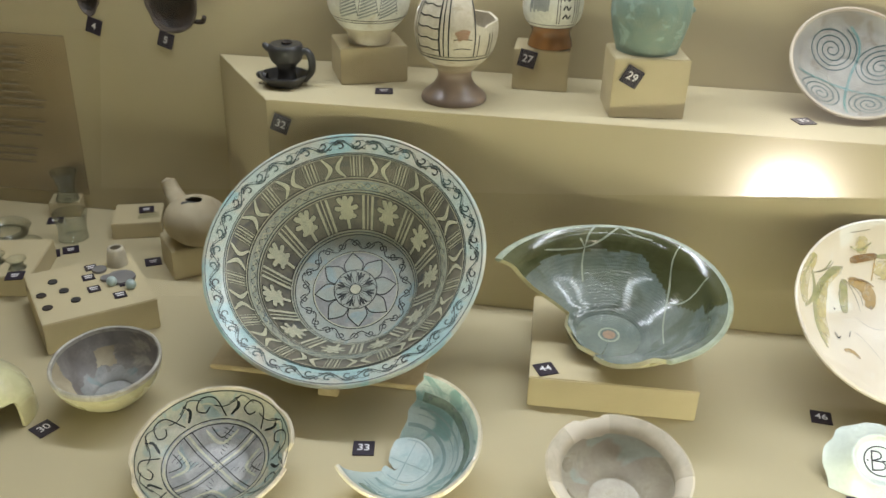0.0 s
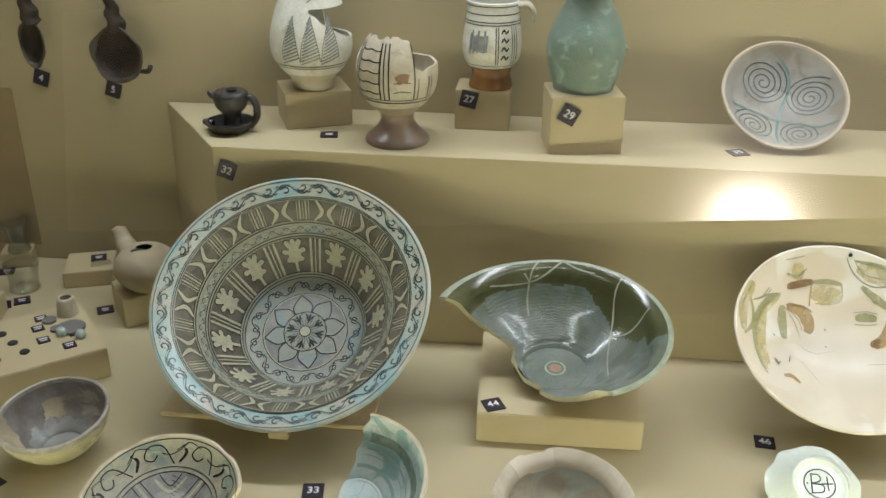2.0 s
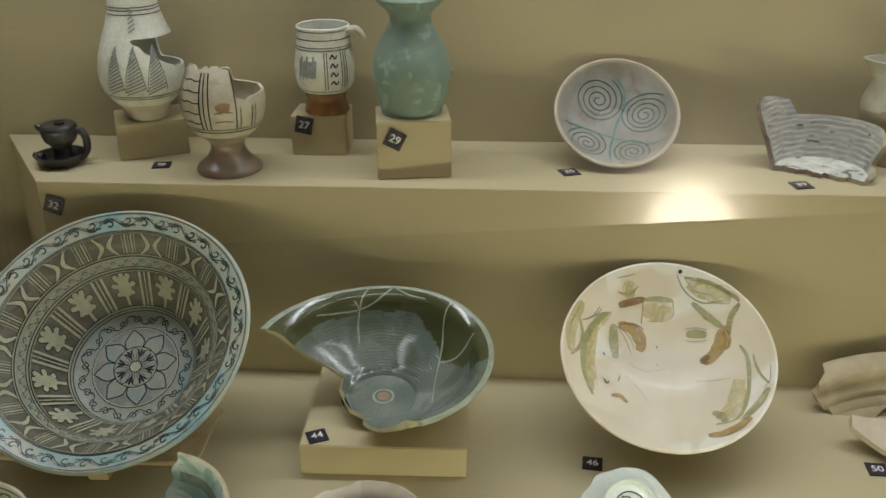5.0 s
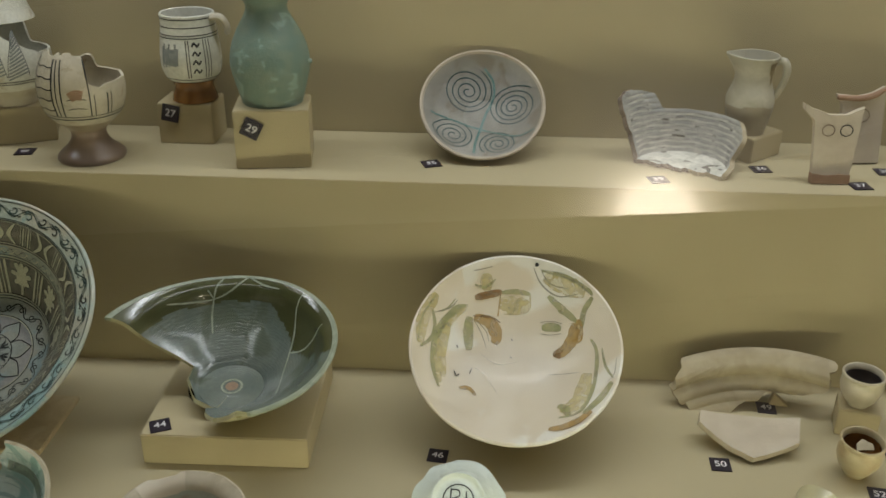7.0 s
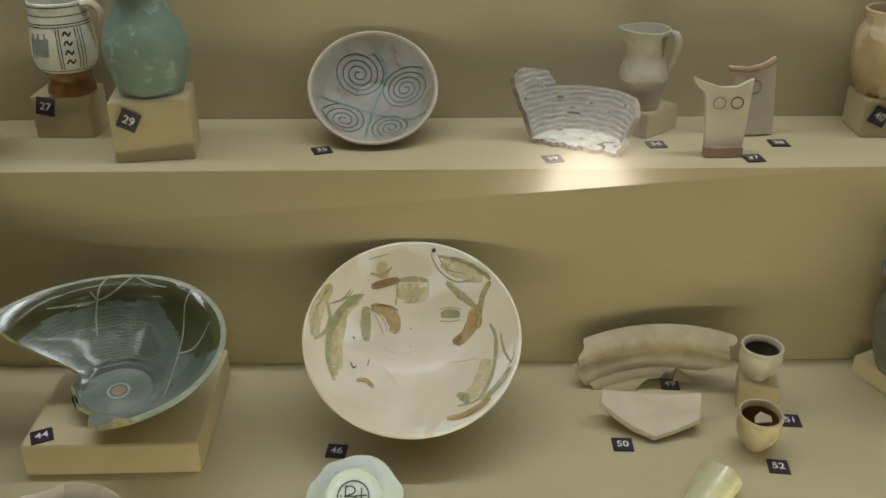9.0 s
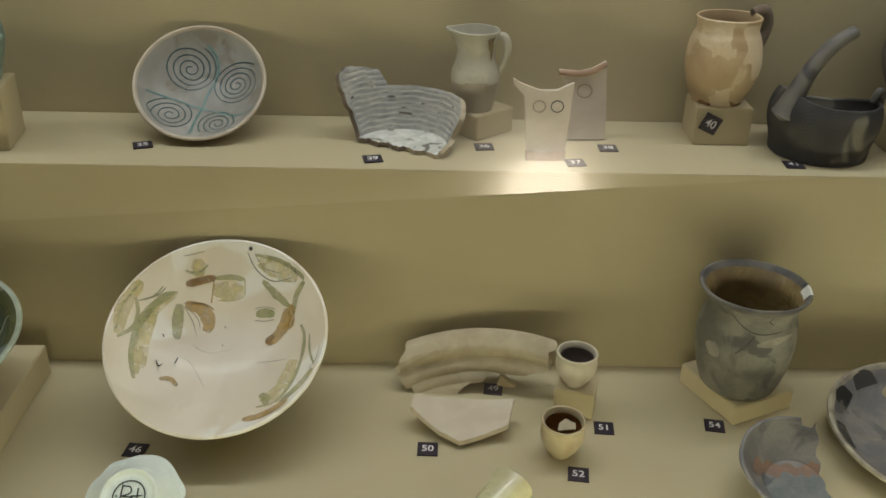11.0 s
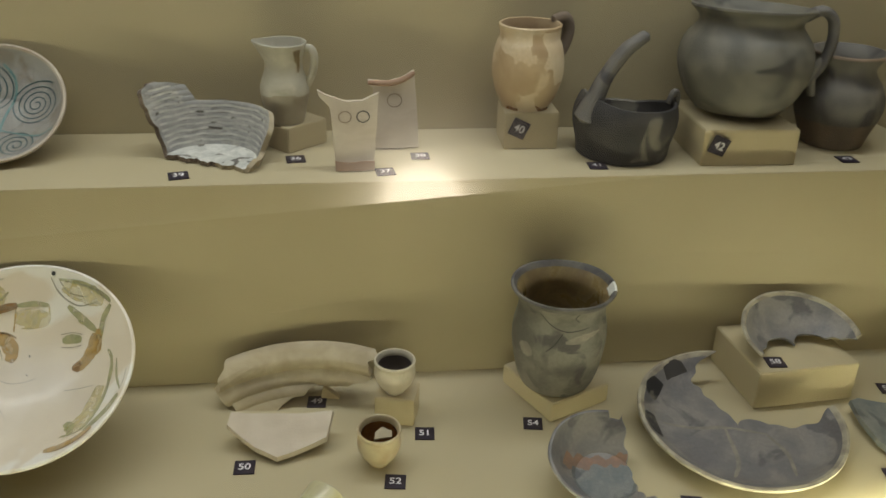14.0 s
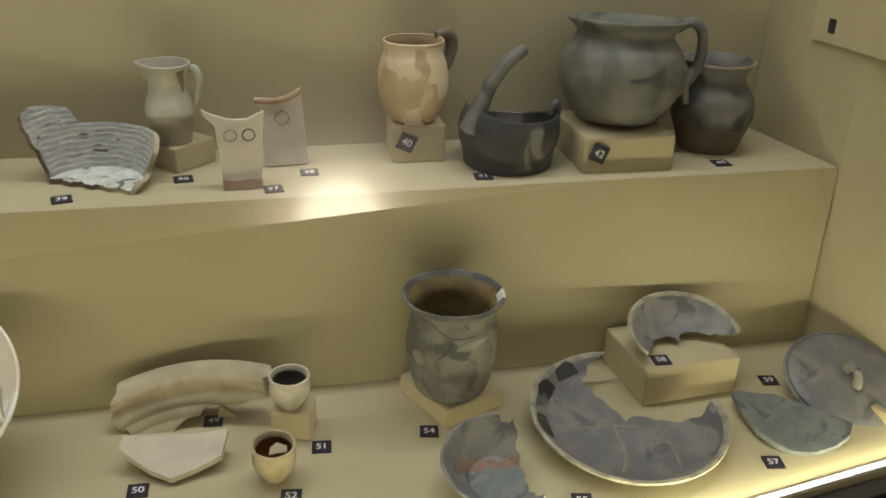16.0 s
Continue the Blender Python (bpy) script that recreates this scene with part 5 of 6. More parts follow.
    s = thing("bowl_stand", "low pale support under the cream bowl", "stand", pose(0.613, 1.205, 0))
    part("body", box_bm(0.05, 0.03, 0.046), PROP, s, smooth=False)


def lilac_bowl():
    t = thing("bowl", "small bowl with lilac-grey inside and pale yellow glazed outside", "bowl", tilt((-0.422, 0.957, 0.068), -4, 83, 0.063))
    P = Profile([(0, 0), (0.026, 0), (0.032, 0.005), (0.050, 0.020), (0.063, 0.038), (0.069, 0.054), (0.0705, 0.064)], 0.0045, 60)

    def which(sh, a, i):
        if i != 1:
            return 2 if sh > 0.93 else 1
        if sh > 0.95:
            return 2
        d = noise.noise(Vector((a * 0.06, sh * 7, 2)))
        if (192 < a + 6 * d < 222 and sh > 0.62 - (a - 192) * 0.006) or (112 < a + 5 * d < 142 and 0.50 < sh + 0.04 * d < 0.74):
            return 3
        return 4 if sh + 0.12 * d < 0.46 else 0
    part("body", shell(P, 150, wob=0.02, which=which), [GREYBOWL, CREAMOUT, FADEDGREY, BUFF, LILACBG], t)


def scroll_bowl():
    t = thing("bowl", "shallow chipped bowl with green incised scrolls and a hatched cross", "bowl", tilt((-0.235, 0.838, 0.046), 0, 77, 0.036, 20) @ Matrix.Diagonal((0.96, 0.96, 1, 1)))
    P = Profile([(0, 0), (0.035, 0), (0.045, 0.003), (0.066, 0.012), (0.085, 0.025), (0.0985, 0.039)], 0.005, 36)
    part("body", shell(P, 96, wob=0.02, seed=4, top=lambda a: 1 - 0.05 * max(0, noise.noise(Vector((a * 0.05, 1, 7)))) - (0.10 if 330 < a < 350 else 0), which=lambda s, a, i: 3 if i == 0 or s > 0.985 else (2 if s < 0.62 else 0)), [SCROLLGLAZE, BROWNBG, LILACBG, FADED], t)
    d, l = bmesh.new(), bmesh.new()
    ring(d, P, 0.092, 0.0014), ring(l, P, 0.062, 0.0026), ring(d, P, 0.065, 0.0010), ring(d, P, 0.0595, 0.0010)
    for k in range(8):
        a = k * 45 + 5
        stroke(d, P, [polar(0.068, a - 18), polar(0.086, a - 8), polar(0.088, a + 4), polar(0.079, a + 10), polar(0.074, a + 3), polar(0.079, a - 2)], 0.0017, 24)
        stroke(d, P, [polar(0.090, a - 30), polar(0.083, a - 24), polar(0.078, a - 15), polar(0.080, a - 6)], 0.0012, 16)
        stroke(l, P, [polar(0.071, a - 12), polar(0.081, a - 4), polar(0.083, a + 4)], 0.0028, 12, True)
        stroke(d, P, [polar(0.070, a + 22), polar(0.080, a + 16), polar(0.087, a + 20)], 0.0040, 10, True)
        stroke(l, P, [polar(0.084, a + 6), polar(0.087, a + 14), polar(0.081, a + 22)], 0.0040, 12, True)
        stroke(d, P, [polar(0.086, a + 3), polar(0.0895, a + 14), polar(0.082, a + 25)], 0.0010, 12)
    for ang in (35, 125):
        for off in (-0.006, 0, 0.006):
            x, y = polar(1, ang)
            w = math.sqrt(0.0595 ** 2 - off * off)
            stroke(l if off == 0 else d, P, [(x * -w - y * off, y * -w + x * off), (x * w - y * off, y * w + x * off)], 0.0034 if off == 0 else 0.0012, 14)
    for q4 in range(4):
        a = 35 + 45 + q4 * 90
        for k in range(7):
            r = 0.018 + k * 0.0055
            stroke(d, P, [polar(r, a - 16), polar(r + 0.004, a - 2)], 0.0007, 5)
        stroke(l, P, [polar(0.055, a - 22), polar(0.036, a), polar(0.055, a + 22)], 0.004, 14, True)
        stroke(d, P, [polar(0.057, a - 14), polar(0.043, a), polar(0.057, a + 14)], 0.0012, 14)
    part("incised_lines", d, TEALINK, t, "dark green incised lines"), part("pale_bands", l, CREAMLINE, t, "pale bands")
    s = thing("bowl_stand", "small pale support under the scroll bowl", "stand", pose(-0.246, 0.875, 0))
    part("body", box_bm(0.03, 0.02, 0.004), PROP, s, smooth=False)


def half_bowl():
    t = thing("bowl_sherd", "half of a turquoise glazed bowl, broken through the middle", "sherd", tilt((-0.016, 0.884, 0.058), 4, 71, 0.056, -19) @ Matrix.Diagonal((0.97, 0.97, 0.97, 1)))
    P = Profile([(0, 0), (0.034, 0), (0.040, 0.004), (0.060, 0.018), (0.078, 0.038), (0.088, 0.055), (0.093, 0.068)], 0.006, 40)

    def arc(s):
        lo = np.interp(s, [0, 0.15, 0.21, 0.3, 0.5, 0.8, 1], [-112, -112, -145, -130, -130, -129, -128])
        hi = np.interp(s, [0, 0.15, 0.21, 0.3, 0.5, 0.7, 0.85, 1], [248, 247, 160, 128, 113, 106, 103, 100])
        return lo, hi + 2 * math.sin(s * 25)
    part("body", shell(P, 84, arc=arc, wob=0.01, which=lambda s, a, i: (0 if i == 1 else 1 if s > 0.95 or i == 2 else 2)), [TEALBOWL, OLDWHITE, CREAM], t)
    bm = bmesh.new()
    for r, w in ((0.082, 0.0012), (0.064, 0.0030), (0.058, 0.0012), (0.047, 0.0050), (0.030, 0.0012)):
        ring(bm, P, r, w, 60, 0.0004, 5, 0, -118, 99 if r > 0.05 else 112)
    stroke(bm, P, [(0.0, 0.03), (0.0, -0.04)], 0.0010), stroke(bm, P, [(-0.02, -0.004), (0.035, -0.004)], 0.0010)
    for k in range(7):
        a = -100 + k * 30
        stroke(bm, P, [polar(0.070, a), polar(0.077, a + 8), polar(0.070, a + 15)], 0.004, 10, True)
    part("painted_rings", bm, HALFLINE, t, "blue-green painted rings")
    bm = bmesh.new()
    ring(bm, P, 0.0745, 0.013, 60, 0.0006, 7, 0, -112, 97, lift=0.0009)
    part("green_band", bm, GREENWASH, t, "mottled green glaze band")
    s = thing("bowl_stand", "small pale support under the half bowl", "stand", pose(-0.016, 0.925, 0))
    part("body", box_bm(0.04, 0.02, 0.006), PROP, s, smooth=False)


def brown_bowl():
    t = thing("bowl", "small mauve-brown bowl with chipped pale rim patches", "bowl", tilt((0.231, 0.868, 0.058), 0, 81, 0.052))
    P = Profile([(0, 0), (0.030, 0), (0.036, 0.004), (0.055, 0.018), (0.066, 0.034), (0.071, 0.048), (0.083, 0.055)], 0.005, 36)
    part("body", shell(P, 84, wob=0.02, seed=6, top=lambda a: 1 - (0.035 if 105 < a < 128 else 0) + 0.01 * noise.noise(Vector((a * 0.1, 2, 2))), which=lambda s, a, i: 1 if s > 0.84 and (100 < a < 140 or 200 < a < 250 or 340 < a < 360) else 2 if s > 0.84 and i else 0), [BROWNBOWL, CREAM, FADED], t)


def stamp_base():
    t = thing("glazed_sherd", "pale blue-white bowl base upside down with a dark painted monogram", "sherd", tilt((0.545, 0.966, 0.037), 0, 60, 0.0, 0))
    P = Profile([(0, 0.0), (0.026, 0.0), (0.030, 0.003), (0.033, 0.0035), (0.036, -0.002), (0.045, -0.012), (0.056, -0.022), (0.066, -0.028)], -0.006, 30)
    part("body", shell(P, 72, top=lambda a: 0.9 + 0.09 * noise.noise(Vector((math.cos(radians(a)) * 2.5, math.sin(radians(a)) * 2.5, 2))), wob=0.02), CELADON, t)
    bm = bmesh.new()

    def up(x, y):
        return (Vector((x, y, 0.0007)), Vector((0, 0, 1)))
    ribbon(bm, [up(*polar(0.0185, a)) for a in range(0, 360, 10)], 0.0016, True)
    for pts in ([(-0.010, -0.013), (-0.009, 0.013)], [(-0.009, 0.012), (0.000, 0.011), (0.001, 0.004), (-0.009, 0.000)], [(-0.009, 0.000), (0.004, -0.002), (0.003, -0.010), (-0.010, -0.012)], [(0.002, 0.0), (0.016, 0.001)], [(0.010, -0.008), (0.0095, 0.010)]):
        ribbon(bm, [up(p.x, p.y) for p in curve_pts([(x, y, 0) for x, y in pts], 16)], 0.0017)
    ribbon(bm, [up(-0.0155, 0), up(-0.0135, 0)], 0.002)
    part("painted_mark", bm, INK, t, "dark painted mark in a circle")
    s = thing("sherd_stand", "small pale support under the bowl base", "stand", pose(0.546, 0.978, 0))
    part("body", box_bm(0.03, 0.012, 0.012), PROP, s, smooth=False)
    t = thing("glaze_sherd", "small flat pale blue-white glazed sherd", "sherd", pose(0.713, 0.945, 0.004, 6, 0, 10))
    part("body", slab([(-0.035, -0.02), (0.0, -0.028), (0.032, -0.015), (0.03, 0.02), (-0.005, 0.026), (-0.03, 0.018)], 0.006, 3), CELADON, t)


def rim_arc():
    t = thing("rim_sherd", "large curved buff clay basin rim with stamped circles", "sherd", tilt((0.965, 1.054, -0.147), -12, 45, 0.0, 0))
    P = Profile([(0.305, 0.004), (0.304, 0.012), (0.301, 0.0145), (0.288, 0.0145), (0.284, 0.003), (0.272, 0.000), (0.266, -0.002), (0.262, -0.008), (0.250, -0.010), (0.246, -0.014), (0.234, -0.016), (0.215, -0.024)], -0.012, 90, False)

    def reach(a):
        return np.interp(a, [70, 78, 86, 95, 104, 112, 120, 128, 136], [0.44, 0.47, 0.52, 0.64, 0.80, 0.95, 1.0, 1.0, 1.0]) + 0.01 * noise.noise(Vector((a * 0.4, 0, 2)))

    def arc(s):
        return 77.5 + 0.8 * math.sin(s * 20), np.interp(s, [0, 0.12, 0.27, 0.5, 0.7, 1], [115.5, 118, 124, 122.5, 121, 120]) + 0.5 * math.sin(s * 17)
    part("body", shell(P, 72, arc=arc, top=reach, wob=0.003), BUFF, t, sharp=16)
    # dark ribbons along the modelled grooves: their shade, put in as colour
    for r, a1 in ((0.2860, 116), (0.2630, 119), (0.2490, 119)):
        bm = bmesh.new()
        z = float(np.interp(r, P.r[::-1], P.z[::-1]))
        a0 = 80 if r > 0.27 else 90 if r > 0.26 else 98
        ribbon(bm, [(Vector((*polar(r, a0 + (a1 - a0) * i / 40), z + 0.0012)), Vector((0, 0, 1))) for i in range(41)], 0.0022)
        part("groove", bm, JUGBROWN, t)
    for a in (83, 90, 97, 104, 110):
        bm = bmesh.new()
        x, y = polar(0.2955, a)
        ribbon(bm, [(Vector((x + 0.0042 * math.cos(b), y + 0.0042 * math.sin(b), 0.0153)), Vector((0, 0, 1))) for b in np.linspace(0, TAU, 17)[:-1]], 0.0011, True)
        part("stamped_circle", bm, FOOTGLAZE, t)
    s = thing("prop_wedge", "small pale wedge propping the basin rim", "prop", pose(1.005, 1.252, 0.0005, 90, 0, -8))
    part("body", prism([(-0.010, 0.0), (0.018, 0.0), (-0.006, 0.022)], 0, 0.010, 0.0008), PROP, s, smooth=False)


def lower_sherds():
    t = thing("wall_sherd", "thick pinkish buff pot wall sherd, broken to a point", "sherd", pose(0.935, 1.104, 0.001, 17, 0, 0) @ Matrix.Diagonal((1.0, 0.93, 1, 1)))
    part("body", slab([(-0.067, 0.055), (-0.062, 0.077), (-0.003, 0.078), (0.076, 0.071), (0.070, 0.045), (0.066, 0.027), (0.03, 0.012), (0.0, 0.0), (-0.03, 0.020)], 0.010, 2.0, 0.001, 8, 3, 6, 2.0), PINKBUFF, t)
    s = thing("sherd_stand", "small pale support under the pinkish sherd", "stand", pose(0.935, 1.146, 0))
    part("body", box_bm(0.05, 0.02, 0.009), PROP, s, smooth=False)
    t = thing("handle_sherd", "cream folded handle sherd with hollow end", "sherd", pose(0.972, 0.985, 0.002, 8, 0, -38))
    P = Profile([(0.017, 0), (0.0185, 0.03), (0.021, 0.06), (0.024, 0.09)], 0.006, 16)
    bm = shell(P, 32, arc=lambda q: (-20 - 12 * q, 200 + 10 * q), wob=0.05)
    bmesh.ops.transform(bm, matrix=pose(0, -0.045, 0.006, -90, 0, 0) @ Matrix.Diagonal((1.2, -1, 1, 1)), verts=bm.verts)
    part("body", bm, CREAMOUT, t)


def cup(x, y, z, h, r, label, inner, outer, lean=0):
    t = thing("cup", label, "cup", pose(x, y, z, lean, 0, 0), "small cups")
    P = Profile([(0, 0), (r * 0.42, 0), (r * 0.52, h * 0.08), (r * 0.80, h * 0.30), (r * 0.97, h * 0.55), (r * 0.98, h * 0.75), (r * 0.93, h * 0.90), (r, h)], 0.0036, 32)
    part("body", shell(P, 56, wob=0.015, seed=x, which=lambda s, a, i: 0 if i == 1 and s < 0.9 else 1), [inner, outer], t)
    return t


def sooty_pot():
    t = thing("cooking_pot", "tall mended grey sooty pot with flared lip and white chip", "pot", pose(1.335, 1.222, 0.0312) @ Matrix.Diagonal((0.99, 0.99, 0.935, 1)))
    P = Profile([(0, 0), (0.046, 0), (0.053, 0.006), (0.062, 0.034), (0.0675, 0.07), (0.0675, 0.10), (0.063, 0.128), (0.062, 0.142), (0.067, 0.153), (0.0755, 0.166)], 0.005, 50)
    part("body", shell(P, 84, wob=0.025, seed=9, which=lambda s, a, i: 2 if s > 0.93 and 340 < a < 358 and i else 3 if s > 0.955 else 1 if i == 1 else 0), [SOOTPALE, POTINSIDE, WHITEGLAZE, SOOT], t)
    for pts in ([(5, 0.158), (2, 0.148), (8, 0.140)], [(-42, 0.15), (-30, 0.135), (-8, 0.125), (22, 0.128)], [(-12, 0.122), (-20, 0.105), (-30, 0.09)]):
        bm = bmesh.new()
        side_line(bm, P, pts, 0.0013, 12)
        part("crack", bm, DARKSOOT, t)
    for pts, w in (([(-8, 0.108), (15, 0.114), (40, 0.118)], [0.004, 0.006, 0.008, 0.011, 0.012, 0.010, 0.012, 0.010, 0.007, 0.008, 0.005, 0.003, 0.002]), ([(-66, 0.080), (-58, 0.084), (-50, 0.074)], [0.012, 0.016, 0.020, 0.024, 0.022, 0.016, 0.008])):
        bm = bmesh.new()
        side_line(bm, P, pts, w, len(w) - 1)
        part("mended_patch", bm, MENDPALE, t, "pale mended patch")


def orange_bowl():
    t = thing("bowl_sherd", "broken grey bowl with an orange burnt band, cut off straight", "sherd", tilt((1.353, 1.014, 0.045), 0, 78, 0.036))
    P = Profile([(0, 0), (0.036, 0), (0.044, 0.004), (0.058, 0.016), (0.069, 0.030), (0.078, 0.043)], 0.005, 60)

    def keep(s, a):
        r = np.interp(s, np.linspace(0, 1, P.n), P.r)
        return r * math.cos(radians(a)) < 0.038 + 0.002 * math.sin(r * math.sin(radians(a)) * 260)

    def which(s, a, i):
        r = np.interp(s, np.linspace(0, 1, P.n), P.r)
        y = r * math.sin(radians(a)) + 0.012 * noise.noise(Vector((r * math.cos(radians(a)) * 70, r * math.sin(radians(a)) * 70, 3)))
        return 1 if i == 1 and 0.016 < y < 0.034 and r < 0.060 else 2 if i == 1 and y < 0.016 and r < 0.046 else 0
    part("body", shell(P, 180, keep=keep, wob=0.02, which=which, top=lambda a: 1 - (0.10 if 62 < a < 76 else 0)), [SLATE, ORANGECLAY, BLUEGREY], t)


def broken_plate():
    t = thing("plate", "large broken grey plate with worn pale rim, a bite missing", "plate", tilt((1.571, 1.102, 0.033), 4, 84, 0.024) @ Matrix.Diagonal((1.045, 1.03, 1, 1)))
    P = Profile([(0, 0), (0.08, 0.0), (0.105, 0.003), (0.118, 0.009), (0.131, 0.020), (0.137, 0.025)], 0.0065, 44)

    def arc2(s):
        lo = np.interp(s, [0, 0.10, 0.3, 0.5, 0.72, 0.85, 1], [70, 92, 103, 104, 103, 95, 81])
        hi = np.interp(s, [0, 0.10, 0.3, 0.5, 0.72, 0.85, 1], [430, 405, 356, 350, 353, 356, 359])
        return lo + 2 * math.sin(s * 30), hi + 1.5 * math.sin(s * 22)
    part("body", shell(P, 120, arc=arc2, wob=0.012, seed=2, which=lambda s, a, i: 1 if s > 0.955 or i == 2 else 0), [SLATE, SLATEEDGE], t)
    for pts in ([(-0.10, 0.02), (-0.06, 0.005), (-0.02, 0.0), (0.03, -0.02)], [(-0.02, 0.0), (-0.03, -0.06), (-0.05, -0.09)], [(0.03, -0.02), (0.04, -0.06), (0.03, -0.10)]):
        bm = bmesh.new()
        stroke(bm, P, pts, 0.0060, taper=True)
        part("mended_seam", bm, MENDPALE, t)
    for a0, a1 in ((104, 122), (130, 148), (165, 185)):
        bm = bmesh.new()
        stroke(bm, P, [polar(0.121, a0), polar(0.119, (a0 + a1) / 2), polar(0.122, a1)], 0.032, 14, True)
        part("black_stain", bm, DARKSOOT, t, "black burnt rim patch")


def plate_pieces():
    t = thing("plate_sherd", "blue-grey plate sherd with pale worn rim", "sherd", pose(1.82, 1.08, 0.004, 5, 0, 0))
    part("body", slab([(-0.063, 0.062), (-0.045, 0.069), (0.006, 0.053), (0.045, 0.008), (0.076, -0.042), (0.060, -0.060), (0.032, -0.072), (-0.005, -0.076), (-0.038, -0.069), (-0.058, -0.048), (-0.068, -0.025), (-0.070, 0.02)], 0.008, 2.0, 0.0008, 8, 7), BLUEGREY, t)
    t = thing("bowl_sherd", "grey bowl sherd leaning on its block, broken lower edge", "sherd", tilt((1.702, 1.208, 0.096), 8, 72, 0.030, 0) @ Matrix.Diagonal((0.93, 0.84, 0.74, 1)))
    P = Profile([(0, 0), (0.035, 0), (0.05, 0.004), (0.075, 0.017), (0.092, 0.033), (0.100, 0.043)], 0.006, 34)

    def arc(s):
        return np.interp(s, [0, 0.3, 0.5, 0.8, 1], [88, 40, 4, -12, -16]) + 2 * math.sin(s * 33), np.interp(s, [0, 0.3, 0.5, 0.8, 1], [92, 140, 178, 196, 200]) + 2 * math.sin(s * 27)
    part("body", shell(P, 72, arc=arc, wob=0.012, which=lambda s, a, i: 1 if s > 0.94 else 0), [SLATE, SLATEEDGE], t)
    s = thing("sherd_stand", "small pale support behind the grey sherd", "stand", pose(1.712, 1.258, 0.062))
    part("body", box_bm(0.03, 0.02, 0.014), PROP, s, smooth=False)
    t = thing("lid", "round grey clay lid with worn loop knob, on a prop", "lid", tilt((1.950, 1.130, 0.036), -8, 70, 0.004) @ Matrix.Diagonal((1.1, 1.1, 1, 1)))
    P = Profile([(0, 0), (0.04, 0.001), (0.07, 0.0), (0.082, -0.004), (0.084, -0.002)], -0.007, 26)
    part("disc", shell(P, 72, wob=0.015, top=lambda a: 1 - 0.03 * max(0, noise.noise(Vector((a * 0.06, 5, 5))))), SLATE, t)
    part("knob", sweep([(0.000, 0.012, 0.004), (0.002, 0.010, 0.016), (0.004, -0.004, 0.021), (0.004, -0.014, 0.014), (0.003, -0.017, 0.004)], [0.0075, 0.0065, 0.006, 0.0065, 0.008], 0.9, 20), MENDPALE, t, "worn buff loop knob")
    s = thing("prop_wedge", "small pale wedge propping the grey lid", "prop", pose(1.965, 1.065, 0, 0, 0, 20))
    part("body", prism([(-0.006, -0.014), (0.006, -0.014), (0.006, 0.014), (-0.006, 0.014)], 0, 0.018, 0.0008), PROP, s, smooth=False)


big_bowl(), dark_basin(), cream_bowl(), lilac_bowl(), scroll_bowl(), half_bowl(), brown_bowl(), stamp_base(), rim_arc(), lower_sherds(), sooty_pot(), orange_bowl(), broken_plate(), plate_pieces()
cup(1.097, 1.194, 0.0432, 0.050, 0.029, "small cream glazed cup with dark inside on a block", DARKCUP, OLDWHITE)
cup(1.068, 1.096, 0.0, 0.056, 0.0292, "small tan glazed cup with brown glazed inside", OCHREGLAZE, CUPTAN, 4)
t = thing("chip_sherd", "small greyish chip lying in the brown cup", "sherd", pose(1.072, 1.098, 0.042, 20, 0, 10))
part("body", slab([(-0.012, -0.006), (0.012, -0.007), (0.014, 0.002), (0.002, 0.010), (-0.008, 0.004)], 0.003), BUFF, t)

for text, x, y, turn in (("44", 0.141, 1.070, 25), ("46", 0.512, 1.092, -6), ("49", 0.988, 1.236, -6), ("50", 0.893, 1.100, -2), ("51", 1.135, 1.148, -6), ("52", 1.086, 1.053, -8), ("54", 1.290, 1.156, -10), ("59", 1.853, 1.190, -8), ("57", 1.748, 1.000, -10), ("33", -0.076, 0.925, 8), ("30", -0.482, 0.892, 62), ("47", 0.520, 0.925, -4)):
    flat_label(text, x, y, 0.047 if text == "44" else 0, turn)
flat_label("58", 1.656, 1.186, 0.0622, -4)
flat_label("55", 1.456, 0.975, 0, -12)

# ---------- far end ----------


def ladle(x, z, w, h, hooked, label):
    t = thing("ladle", label, "ladle", pose(x, BACK - 0.03, z, 90, 0, 0))
    P = Profile([(0, 0), (0.4, 0.10), (0.75, 0.32), (1.0, 0.62)], 0.07, 18)
    bm = shell(P, 44, wob=0.12, seed=x * 9, which=lambda s, a, i: 1 if s > 0.86 or i == 2 else 0)
    bmesh.ops.transform(bm, matrix=Matrix.Diagonal((w, h, 0.030, 1)), verts=bm.verts)
    part("cup", bm, [IRON, IRONEDGE], t)
    n = 40
    bm = sweep([(0.004, h * 0.85, 0.012), (0.0, h + 0.03, 0.016), (-0.004, h + 0.10, 0.012), (-0.008, h + 0.24, 0.010)], [0.016, 0.012, 0.012, 0.011], 0.7, n)
    for v in bm.verts:
        v.co.x += 0.0022 * math.sin(v.co.y * 260) + 0.003 * noise.noise(v.co * 60)
    part("handle", bm, IRON, t, "twisted iron handle")
    if hooked:
        part("hook", sweep([(w * 0.8, -h * 0.55, 0.012), (w * 1.15, -h * 0.5, 0.020), (w * 1.3, -h * 0.3, 0.024)], [0.004, 0.004, 0.004]), IRON, t)


ladle(-0.511, 0.405, 0.044, 0.047, True, "rusted iron ladle with twisted handle hung on the wall")
ladle(-0.655, 0.420, 0.022, 0.040, False, "small rusted iron ladle hung on the wall")
face_label("4", -0.675, BACK - 0.002, 0.350, -18)
face_label("5", -0.548, BACK - 0.002, 0.334, -18)

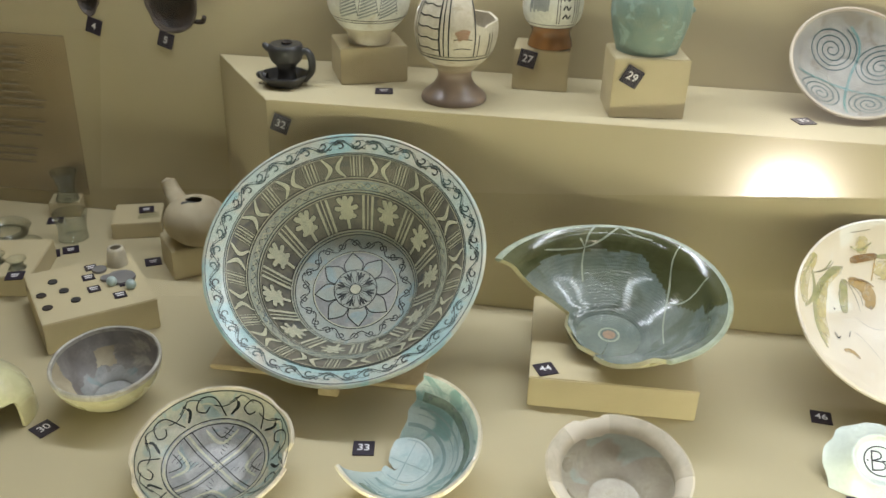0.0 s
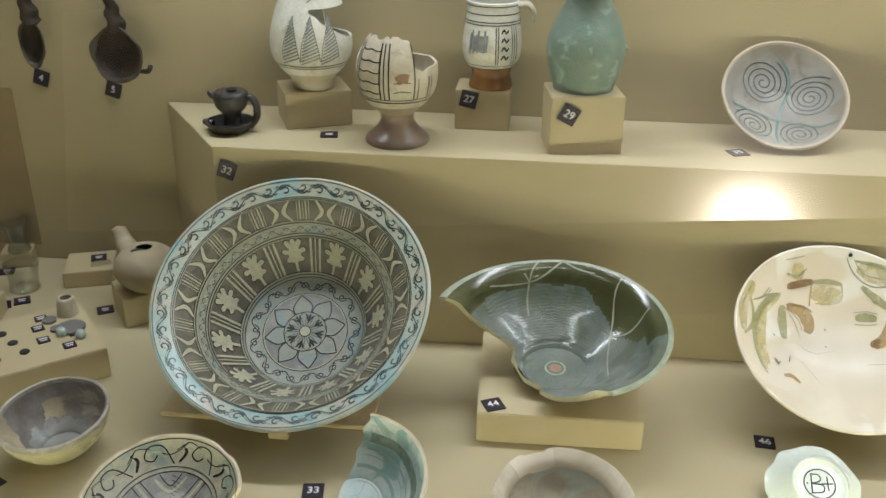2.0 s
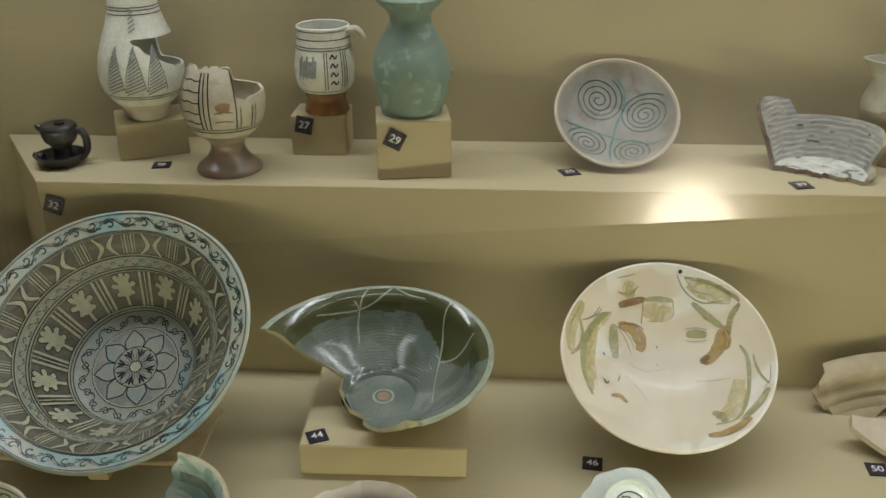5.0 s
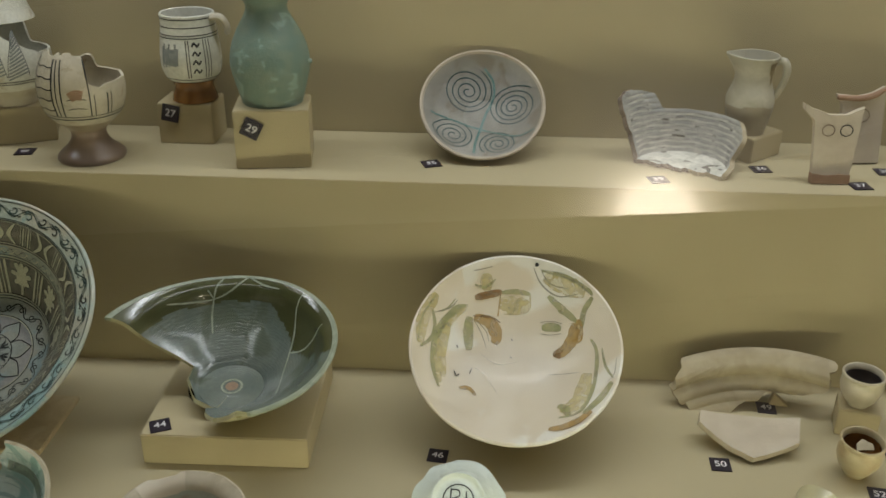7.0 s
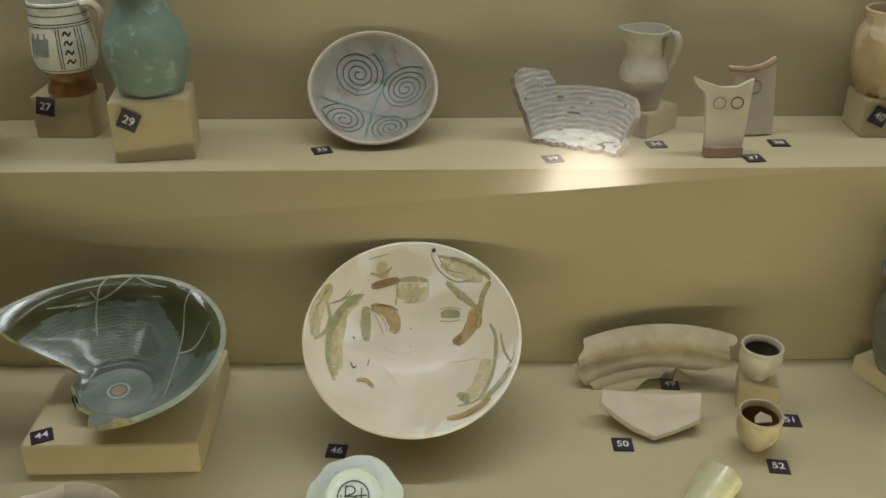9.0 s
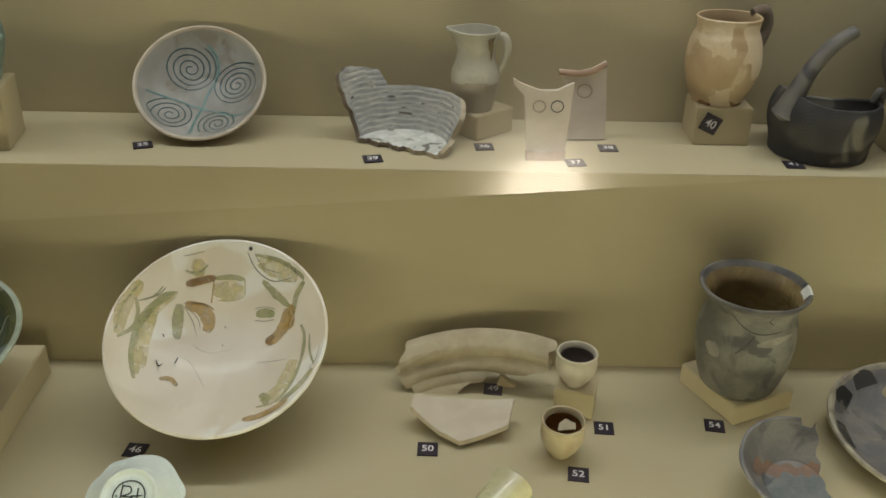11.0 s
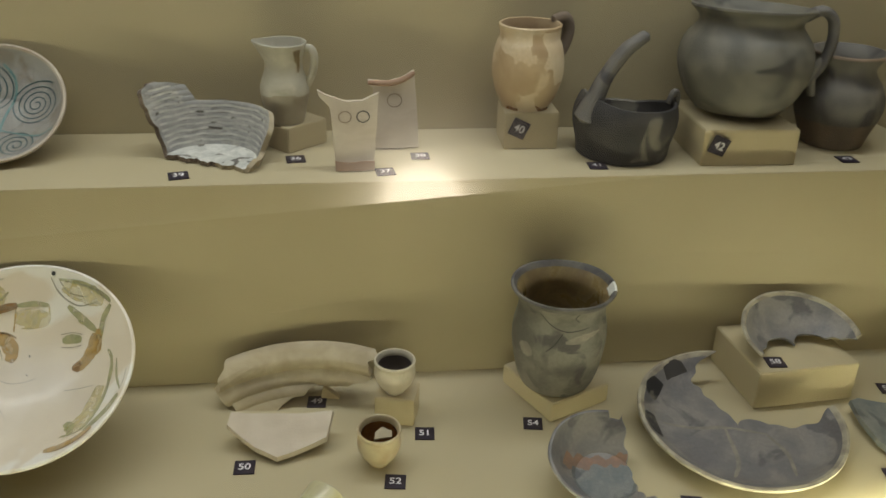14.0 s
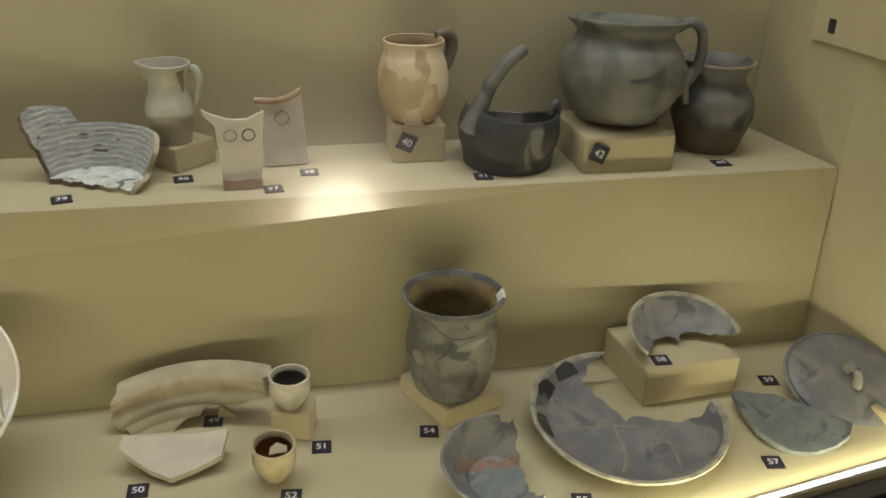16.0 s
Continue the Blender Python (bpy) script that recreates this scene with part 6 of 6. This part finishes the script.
t = thing("flask", "round buff clay flask with slit opening and side neck", "flask", pose(-0.447, 1.335, 0.0522) @ Matrix.Diagonal((1.04, 1.0, 0.82, 1)))
P = Profile([(0, 0), (0.024, 0), (0.032, 0.006), (0.046, 0.026), (0.050, 0.048), (0.044, 0.070), (0.028, 0.086), (0.014, 0.090)], 0.004, 36)
part("body", shell(P, 56, wob=0.02), BUFF, t)
part("neck", sweep([(-0.034, 0.026, 0.058), (-0.052, 0.042, 0.078), (-0.062, 0.050, 0.098)], [0.020, 0.014, 0.012]), BUFF, t)
# no real hole: a solid dark piece gives the slit its shade
part("opening", sweep([(-0.034, -0.016, 0.0755), (-0.012, -0.013, 0.0860), (0.014, -0.010, 0.0865)], [0.003, 0.0085, 0.004], 0.45), DARKSOOT, t, "solid dark slit, the hole's shade as colour")


def beaker(x, y, z, r, h, label, waist=0.62):
    t = thing("beaker", label, "glass", pose(x, y, z), "old glass vessels")
    P = Profile([(0, 0), (r * 0.8, 0), (r * 0.85, h * 0.08), (r * waist, h * 0.35), (r * (0.35 + waist * 0.65), h * 0.7), (r, h)], 0.0015, 24)
    part("body", shell(P, 36), THINGLASS, t)


beaker(-0.760, 1.485, 0.0302, 0.024, 0.056, "small waisted old glass beaker on its block")
beaker(-0.706, 1.395, 0.0, 0.030, 0.050, "straight clear old glass cup", 0.82)
beaker(-0.83, 1.385, 0.0, 0.045, 0.014, "shallow pale blue old glass dish")
beaker(-0.77, 1.330, 0.0, 0.040, 0.012, "shallow grey old glass dish")
beaker(-0.700, 1.215, 0.0362, 0.016, 0.016, "small old glass bowl fragment")
beaker(-0.745, 1.225, 0.0362, 0.018, 0.014, "small old glass bowl fragment")
for x, y in ((-0.712, 1.330), (-0.688, 1.350), (-0.532, 1.336)):
    flat_label("", x, y, 0, 30)
flat_label("", -0.772, 1.452, 0, 20), flat_label("", -0.60, 1.470, 0.030, 24), flat_label("", -0.69, 1.19, 0.036, 20)

# the coin tray
U, V = Vector((0.78, 0.624, 0)), Vector((-0.624, 0.78, 0))
tray = Vector((-0.561, 1.045, 0.05))
COINS = [(0.035, 0.12), (0.013, 0.085), (0.045, 0.085), (0.015, 0.045), (0.055, 0.05)]
for i, (u, v) in enumerate(COINS):
    p = tray + U * u + V * v
    t = thing("coin", "small dark corroded coin on the tray", "coin", pose(p.x, p.y, p.z + 0.0003, 0, 0, i * 40), "coins on the tray")
    part("disc", slab([polar(0.0075, a) for a in range(0, 360, 45)], 0.002, 0, 0.0008), IRON if i % 2 else DARKSOOT, t)
for u, v, w in ((0.105, 0.125, 0.011), (0.128, 0.085, 0.022), (0.108, 0.092, 0.009)):
    p = tray + U * u + V * v
    t = thing("bead", "small grey stone bead on the tray", "bead", pose(p.x, p.y, p.z + 0.0003), "beads on the tray")
    part("disc", slab([polar(w, a) for a in range(0, 360, 30)], 0.004, 0, 0.0006), SLATE, t)
for u, v in ((0.135, 0.050), (0.112, 0.072)):
    p = tray + U * u + V * v
    t = thing("glass_bead", "small pale blue glass bead on the tray", "bead", pose(p.x, p.y, p.z + 0.0003), "beads on the tray")
    part("body", shell(Profile([(0, 0), (0.006, 0), (0.008, 0.006), (0.005, 0.012), (0.001, 0.013)], 0.002, 14), 20), TEALBOWL, t)
p = tray + U * 0.135 + V * 0.135
t = thing("thimble", "small cream cylinder on the tray", "bead", pose(p.x, p.y, p.z + 0.0003))
part("body", shell(Profile([(0, 0), (0.015, 0), (0.016, 0.004), (0.013, 0.026), (0.010, 0.030)], 0.003, 18), 28, wob=0.03), OLDWHITE, t)
for u, v in ((0.095, 0.140), (0.085, 0.110), (0.085, 0.070), (0.130, 0.068), (0.115, 0.035)):
    p = tray + U * u + V * v
    number_label("", pose(p.x, p.y, p.z + 0.0003, 0, 0, 38), 0.018)

t = thing("glass_shard", "small pale green glass shard on its block", "shard", pose(-0.585, 1.445, 0.0304, 4, 0, 20))
part("body", slab([(-0.018, -0.008), (0.02, -0.006), (0.016, 0.008), (-0.01, 0.01)], 0.005), THINGLASS, t)
t = thing("jar_sherd", "pale yellow glazed jar sherd standing upside down", "sherd", pose(-0.565, 0.905, 0.0))
P = Profile([(0.018, 0.075), (0.026, 0.073), (0.040, 0.062), (0.052, 0.044), (0.058, 0.02), (0.060, 0.0)], -0.005, 26)
part("body", shell(P, 60, keep=lambda s, a: not (300 < a < 350 and s > 0.55), wob=0.02), CREAMOUT, t)
